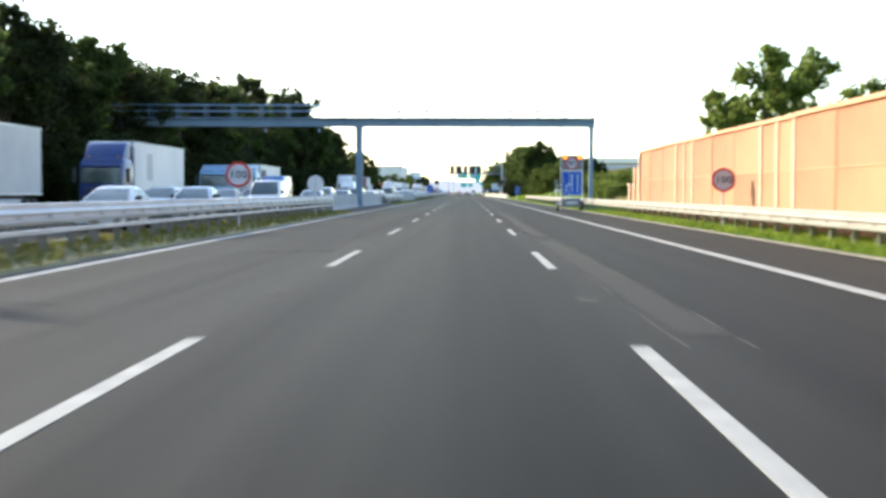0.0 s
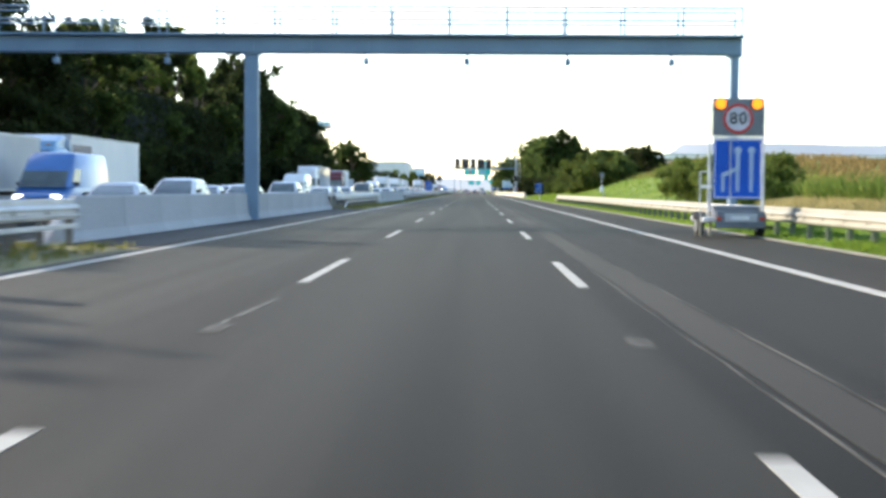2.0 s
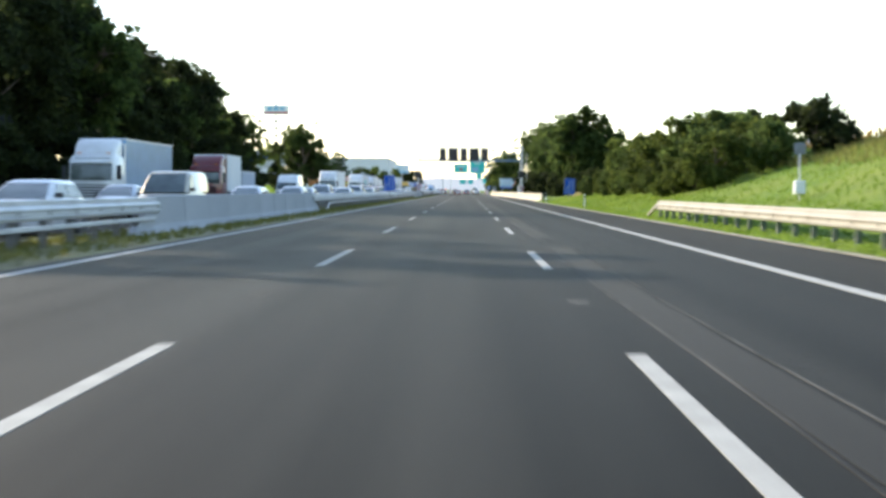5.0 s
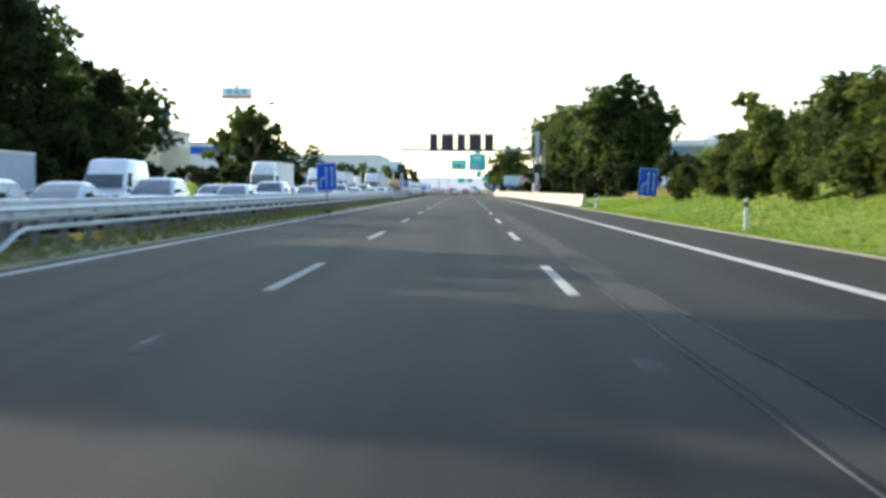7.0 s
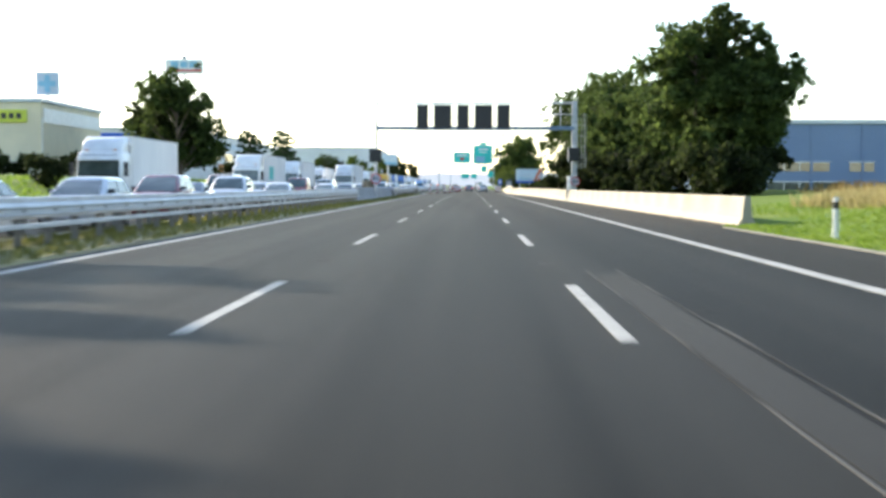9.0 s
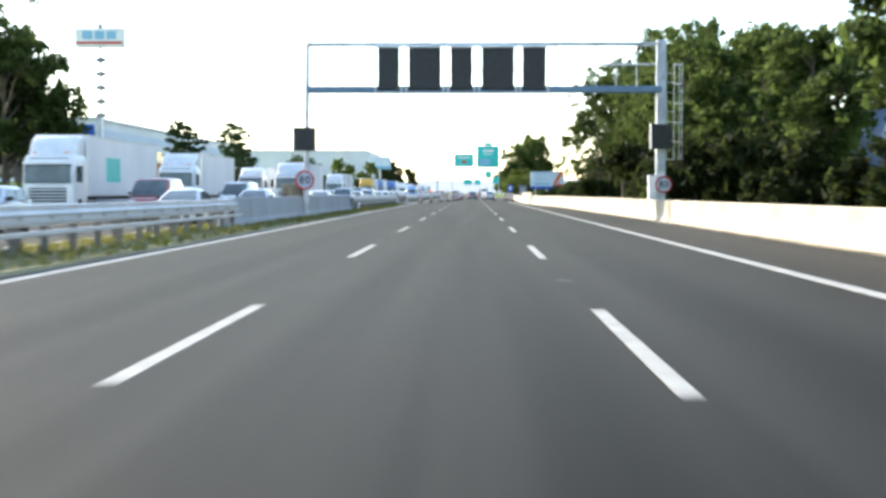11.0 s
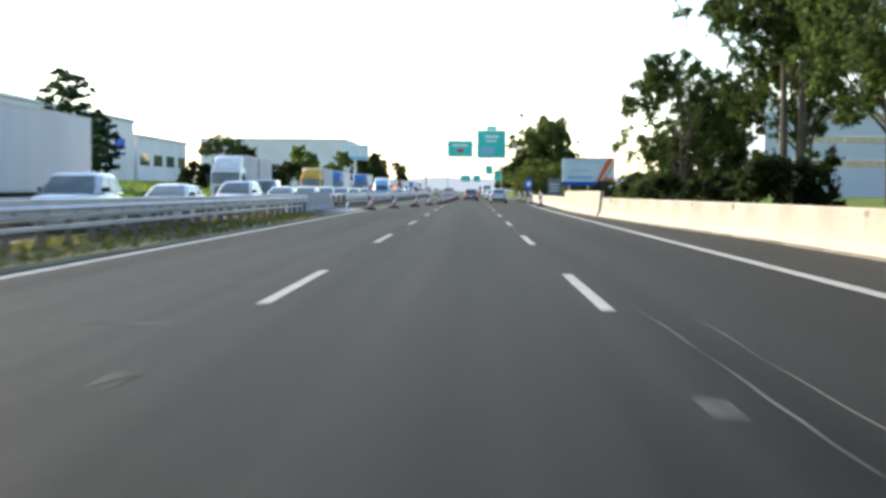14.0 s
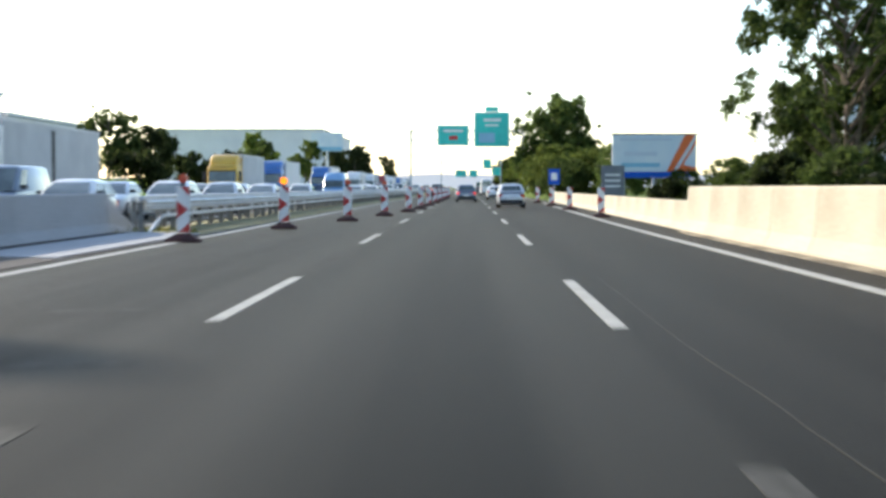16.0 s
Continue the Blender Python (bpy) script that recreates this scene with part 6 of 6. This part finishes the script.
    part("grille", block(-W * 0.36, W * 0.36, -0.035, 0.1, 0.46, hood - 0.20, 0.02), TRIM, c, "dark grille")
    part("number_bar", block(-0.26, 0.26, L + 0.052, L + 0.066, 0.52, 0.63), WHITE, c)
    part("number_bar", block(-0.26, 0.26, -0.05, -0.03, 0.34, 0.44), WHITE, c)
    return c


MODELS = {(s, False): car(s) for s in SHAPES}
MODELS.update({(s, True): car(s, True) for s in ("small_van", "tall_van", "people_carrier", "off_roader")})
BRAKING = {s: car(s, False, True) for s in ("estate", "hatch", "sedan", "off_roader")}
TONES = dict(white="white", silver="silver-grey", grey="dark grey", black="black", blue="blue", navy="navy blue", red="red", maroon="dark red", beige="beige", sky="light blue", brown="brown", steel="blue-grey")
KINDS = dict(hatch="hatchback", sedan="saloon car", estate="estate car", people_carrier="people carrier", off_roader="off-road car", small_van="van", tall_van="high-roofed van")


def put_car(model, shape, tone, x, y, turn, label, group):
    c = copy_thing(model, pose(x, y, 0, 0, 0, turn))
    for o in c.children:
        if o.name.split(".")[0] in ("body", "cabin"):
            o.material_slots[0].link = "OBJECT"
            o.material_slots[0].material = PAINTS[tone]
    return tagged(c, label, "van" if "van" in shape else "car", group)


# (kind, colour, y of its front, headlights on)
NEAR_LANE = (("sedan", "white", 43.5, 0), ("hatch", "silver", 57, 0), ("small_van", "white", 79.5, 1), ("sedan", "silver", 101.2, 0), ("people_carrier", "white", 111.8, 0), ("hatch", "silver", 126, 0), ("off_roader", "silver", 139.5, 0), ("sedan", "white", 159, 0), ("hatch", "silver", 168.8, 0), ("estate", "white", 180, 0), ("small_van", "beige", 196.5, 0), ("sedan", "white", 216, 0))
NEAR_LANE_ON = (("hatch", "white", 234.5, 0), ("sedan", "silver", 242.7, 0), ("people_carrier", "silver", 255.8, 0), ("hatch", "white", 271.5, 0), ("off_roader", "white", 284.2, 0), ("sedan", "white", 294, 0), ("estate", "silver", 303, 0), ("people_carrier", "maroon", 314.4, 0), ("off_roader", "silver", 329.4, 1), ("sedan", "white", 346.2, 0), ("sedan", "white", 374.2, 0), ("hatch", "white", 393, 0))
NEAR_LANE_END = (("hatch", "silver", 409.5, 0), ("sedan", "white", 422.2, 0), ("off_roader", "silver", 442.5, 0), ("sedan", "white", 455.2, 0), ("people_carrier", "white", 471, 0), ("sedan", "white", 486.8, 0), ("hatch", "white", 499.5, 0), ("estate", "white", 513.8, 0), ("hatch", "silver", 524, 0), ("sedan", "white", 537.5, 0), ("hatch", "white", 557.2, 0), ("tall_van", "sky", 579, 0), ("sedan", "silver", 603, 1), ("hatch", "white", 624, 0))
MIDDLE_LANE = (("estate", "grey", 66.8, 0), ("sedan", "grey", 84, 0), ("hatch", "steel", 95.2, 0), ("tall_van", "blue", 106.5, 1), ("sedan", "silver", 134.2, 0), ("hatch", "white", 143.2, 0), ("tall_van", "white", 171.5, 0), ("hatch", "white", 190.5, 0), ("sedan", "silver", 202.5, 0), ("sedan", "white", 240.8, 0), ("tall_van", "white", 262.5, 0), ("estate", "silver", 285, 0))
MIDDLE_LANE_ON = (("hatch", "silver", 297, 0), ("sedan", "grey", 338.2, 0), ("small_van", "brown", 346.5, 0), ("hatch", "silver", 361.5, 0), ("small_van", "red", 384, 0), ("small_van", "white", 408, 0), ("sedan", "silver", 473.2, 0), ("small_van", "steel", 503.2, 0), ("hatch", "white", 517.5, 0), ("sedan", "grey", 535.5, 0), ("hatch", "white", 549, 0), ("sedan", "white", 588, 0))
for x, lane in ((-11.75, NEAR_LANE), (-11.75, NEAR_LANE_ON), (-11.75, NEAR_LANE_END), (-15.3, MIDDLE_LANE), (-15.3, MIDDLE_LANE_ON)):
    for shape, tone, y, lit in lane:
        model = MODELS.get((shape, bool(lit)), MODELS[shape, False])
        put_car(model, shape, tone, x + 0.18 * math.sin(y), y, 1.2 * math.sin(y * 3), "%s %s queueing on the opposite carriageway%s" % (TONES[tone], KINDS[shape], " with its headlights on" if lit else ""), "queueing cars")
for k in range(16):
    y = 645 + 16 * k
    for x, shift in ((-11.75, 0), (-15.3, 5)):
        shape = ("sedan", "hatch", "estate", "off_roader", "small_van")[(k * 3 + int(shift)) % 5]
        tone = ("white", "silver", "grey", "white", "steel", "white", "red")[(k * 5 + int(shift)) % 7]
        put_car(MODELS[shape, False], shape, tone, x, y + shift, 0, "%s %s far back in the queue" % (TONES[tone], KINDS[shape]), "queueing cars")
# traffic ahead on the near carriageway, seen from behind
AHEAD = (("estate", "steel", -0.1, 579, 1), ("hatch", "silver", 2.75, 546, 0), ("sedan", "white", 2.9, 603, 0), ("off_roader", "black", -4.1, 648, 1), ("tall_van", "white", 3.0, 678, 0), ("hatch", "grey", -0.1, 654, 0), ("tall_van", "grey", 2.9, 780, 0), ("hatch", "silver", -0.1, 810, 0))
for shape, tone, x, y, brake in AHEAD:
    model = BRAKING[shape] if brake else MODELS[shape, False]
    put_car(model, shape, tone, x, y + SHAPES[shape]["L"], 180, "%s %s ahead in its lane%s" % (TONES[tone], KINDS[shape], " with lit tail lights" if brake else ", seen from behind"), "cars ahead")
put_car(MODELS["hatch", False], "hatch", "navy", -33.5, 558, 70, "dark blue hatchback parked by the halls", "parked cars")
for model in [*MODELS.values(), *BRAKING.values()]:
    for o in (*model.children_recursive, model):
        bpy.data.objects.remove(o)


def lorry(x, y, length, cab_paint, load, label, tall=3.95, mark=None, trailer_gap=0.0, bare=False):
    """A lorry whose front faces -y: cab, roof deflector, box body, wheels."""
    t = thing("lorry", (x, y, 0), label, "lorry", "queueing lorries")
    if not bare:
        def ring(w, y0, z, r=0.3):
            return [(-(w - r), y0, z), (w - r, y0, z), (w - 0.3 * r, y0 + 0.25 * r, z), (w, y0 + r, z), (w, 2.1, z), (-w, 2.1, z), (-w, y0 + r, z), (-(w - 0.3 * r), y0 + 0.25 * r, z)]
        part("cab", loft([ring(1.18, 0.14, 0.40), ring(1.23, 0.08, 0.75), ring(1.24, 0.08, 1.60), ring(1.22, 0.22, 2.72), ring(1.16, 0.42, 2.98), ring(1.02, 0.75, 3.08)]), cab_paint, t, smooth="angle")
        part("roof_deflector", loft([ring(1.10, 0.62, 3.0), ring(1.12, 0.82, 3.30), ring(1.12, 1.25, tall - 0.22), ring(1.02, 1.55, tall - 0.08)]), cab_paint, t, smooth="angle")
        screen = ((-0.94, 0.08, 1.60), (0.94, 0.08, 1.60), (0.92, 0.22, 2.72), (-0.92, 0.22, 2.72))
        part("windscreen", pane(screen, -0.07, 1.07, 0.08, 0.84), GLASS, t, "wide dark windscreen")
        part("sun_visor", block(-1.1, 1.1, -0.08, 0.16, 2.56, 2.66, 0.02), cab_paint if "older" not in label else TRIM, t)
        part("grille", block(-0.86, 0.86, 0.05, 0.14, 0.84, 1.50, 0.03), TRIM, t, "dark grille panel")
        for s in (-1, 1):
            part("side_window", block(s * 1.235 - 0.012, s * 1.235 + 0.012, 0.62, 1.4, 1.75, 2.5, 0.005), GLASS, t, "dark side window")
            part("mirror", block(s * 1.42 - 0.10, s * 1.42 + 0.10, 0.10, 0.24, 1.75, 2.45, 0.04), TRIM, t)
            part("headlight", block(s * 0.92 - 0.18, s * 0.92 + 0.18, 0.02, 0.16, 0.58, 0.80, 0.03), LAMP, t)
            part("side_deflector", block(s * 1.21 - 0.03, s * 1.21 + 0.03, 2.08, 2.42, 1.1, tall - 0.3, 0.01), cab_paint, t)
        for k in range(4):
            part("grille_slat", block(-0.84, 0.84, 0.0, 0.10, 0.92 + 0.15 * k, 0.98 + 0.15 * k, 0.01), cab_paint, t)
        part("bumper", block(-1.21, 1.21, -0.02, 0.30, 0.30, 0.56, 0.05), cab_paint, t)
        for s in (-1, 1):
            part("wiper", rod((s * 0.12, 0.03, 1.68), (s * 0.78, 0.05, 1.80), 0.016, sides=6), TRIM, t)
            part("door_step", block(s * 1.2 - 0.05, s * 1.2 + 0.05, 0.55, 1.35, 0.52, 0.62, 0.01), TRIM, t)
            part("marker_lamp", block(s * 0.75 - 0.08, s * 0.75 + 0.08, 0.60, 0.68, 3.10, 3.15), AMBER, t)
        part("visor_lamp_bar", block(-0.9, 0.9, 0.30, 0.36, 2.80, 2.86, 0.01), TRIM, t)
    part("box", block(-1.25, 1.25, 2.45, length, 1.12, tall, 0.03), load, t, "box body")
    for z in (1.16, tall - 0.06):
        part("edge_rail", block(-1.27, 1.27, 2.43, length + 0.02, z - 0.05, z + 0.05), GALV, t)
    if trailer_gap:
        part("gap_cover", block(-1.263, 1.263, trailer_gap, trailer_gap + 0.5, 1.1, tall - 0.25), TRIM, t, "dark gap between body and trailer")
    part("chassis", block(-0.5, 0.5, 2.0, length, 0.75, 1.12), TRIM, t)
    part("side_guard", block(-1.22, 1.22, 3.8, length - 2.6, 0.5, 0.95, 0.02), TARP_GREY, t)
    for yy in (0.95, length - 1.9, length - 0.85):
        for s in (-1, 1):
            w = part("wheel", rod((s * 0.92, yy, 0.5), (s * 1.24, yy, 0.5), 0.5, sides=18), RUBBER, t)
            part("rim", rod((s * 1.1, yy, 0.5), (s * 1.25, yy, 0.5), 0.28, sides=12), RIM, w)
    for a, b, c, d, m in mark or ():
        part("side_print", block(1.252, 1.258, a, b, c, d), m, t, "printed mark on the side")
    return t


OUTER = -19.3
QUEUE = " in the queue"
lorry(OUTER, 41.6, 16.4, PAINTS["white"], TARP_GREY, "lorry with a pale grey tarpaulin body" + QUEUE)
lorry(OUTER, 72, 15.3, PAINTS["navy"], TARP, "navy blue lorry with a white box body" + QUEUE, 4.0, ((5.2, 6.6, 1.9, 3.4, TARP_GREY),))
lorry(OUTER, 104.5, 11.0, PAINTS["sky"], TARP_GREY, "light blue lorry with a grey body" + QUEUE, 3.35)
lorry(OUTER, 117.5, 14.7, PAINTS["sky"], TARP, "light blue lorry with a white and navy body" + QUEUE, 3.65, ((2.6, 5.6, 1.2, 3.2, PAINTS["navy"]),))
lorry(OUTER, 215.2, 13.8, PAINTS["white"], PAINTS["sky"], "white lorry with a pale blue box body" + QUEUE, 3.95)
lorry(OUTER, 246, 8.8, PAINTS["maroon"], TARP, "dark red lorry with a silver-white box body" + QUEUE, 3.9)
lorry(OUTER, 253.2, 8.9, PAINTS["steel"], CLAD_FAR, "low blue-grey trailer behind the dark red lorry", 2.75, None, 0.0, True)
lorry(OUTER, 335.2, 13.8, PAINTS["white"], TARP, "white lorry with a clean white box body" + QUEUE, 3.9)
lorry(OUTER, 382.5, 16.4, PAINTS["white"], TARP, "white lorry with a green mark on its side" + QUEUE, 4.0, ((5.5, 8.2, 1.8, 3.0, GREEN),))
lorry(OUTER, 409.5, 15, PAINTS["white"], TARP, "white lorry with a plain pale body" + QUEUE, 3.9)
lorry(-21.0, 450.2, 15, PAINTS["white"], TARP, "older white lorry with a white body" + QUEUE, 3.7)
lorry(-16.2, 441, 16.9, PAINTS["white"], TARP, "large white lorry with a shiny white body" + QUEUE, 4.0)
lorry(OUTER, 511.5, 16.4, PAINTS["white"], TARP_GREY, "white lorry pulling two grey tarpaulin bodies" + QUEUE, 3.95, None, 8.6)
lorry(OUTER, 568.5, 14.1, YELLOW, TARP_GREY, "yellow lorry with a grey body" + QUEUE, 3.9)
lorry(OUTER, 594.5, 14.1, PAINTS["blue"], TARP, "blue lorry with a white body" + QUEUE, 3.9)
lorry(OUTER, 639.8, 14.7, PAINTS["blue"], TARP, "bright blue lorry with a white body" + QUEUE, 4.0)
for k, tone in enumerate(("white", "white", "red", "white", "blue", "white", "grey")):
    lorry(OUTER, 693 + 34 * k, 12 + 2 * (k % 3), PAINTS[tone], (TARP, TARP_GREY)[k % 2], "%s lorry far back in the queue" % tone, 3.9)
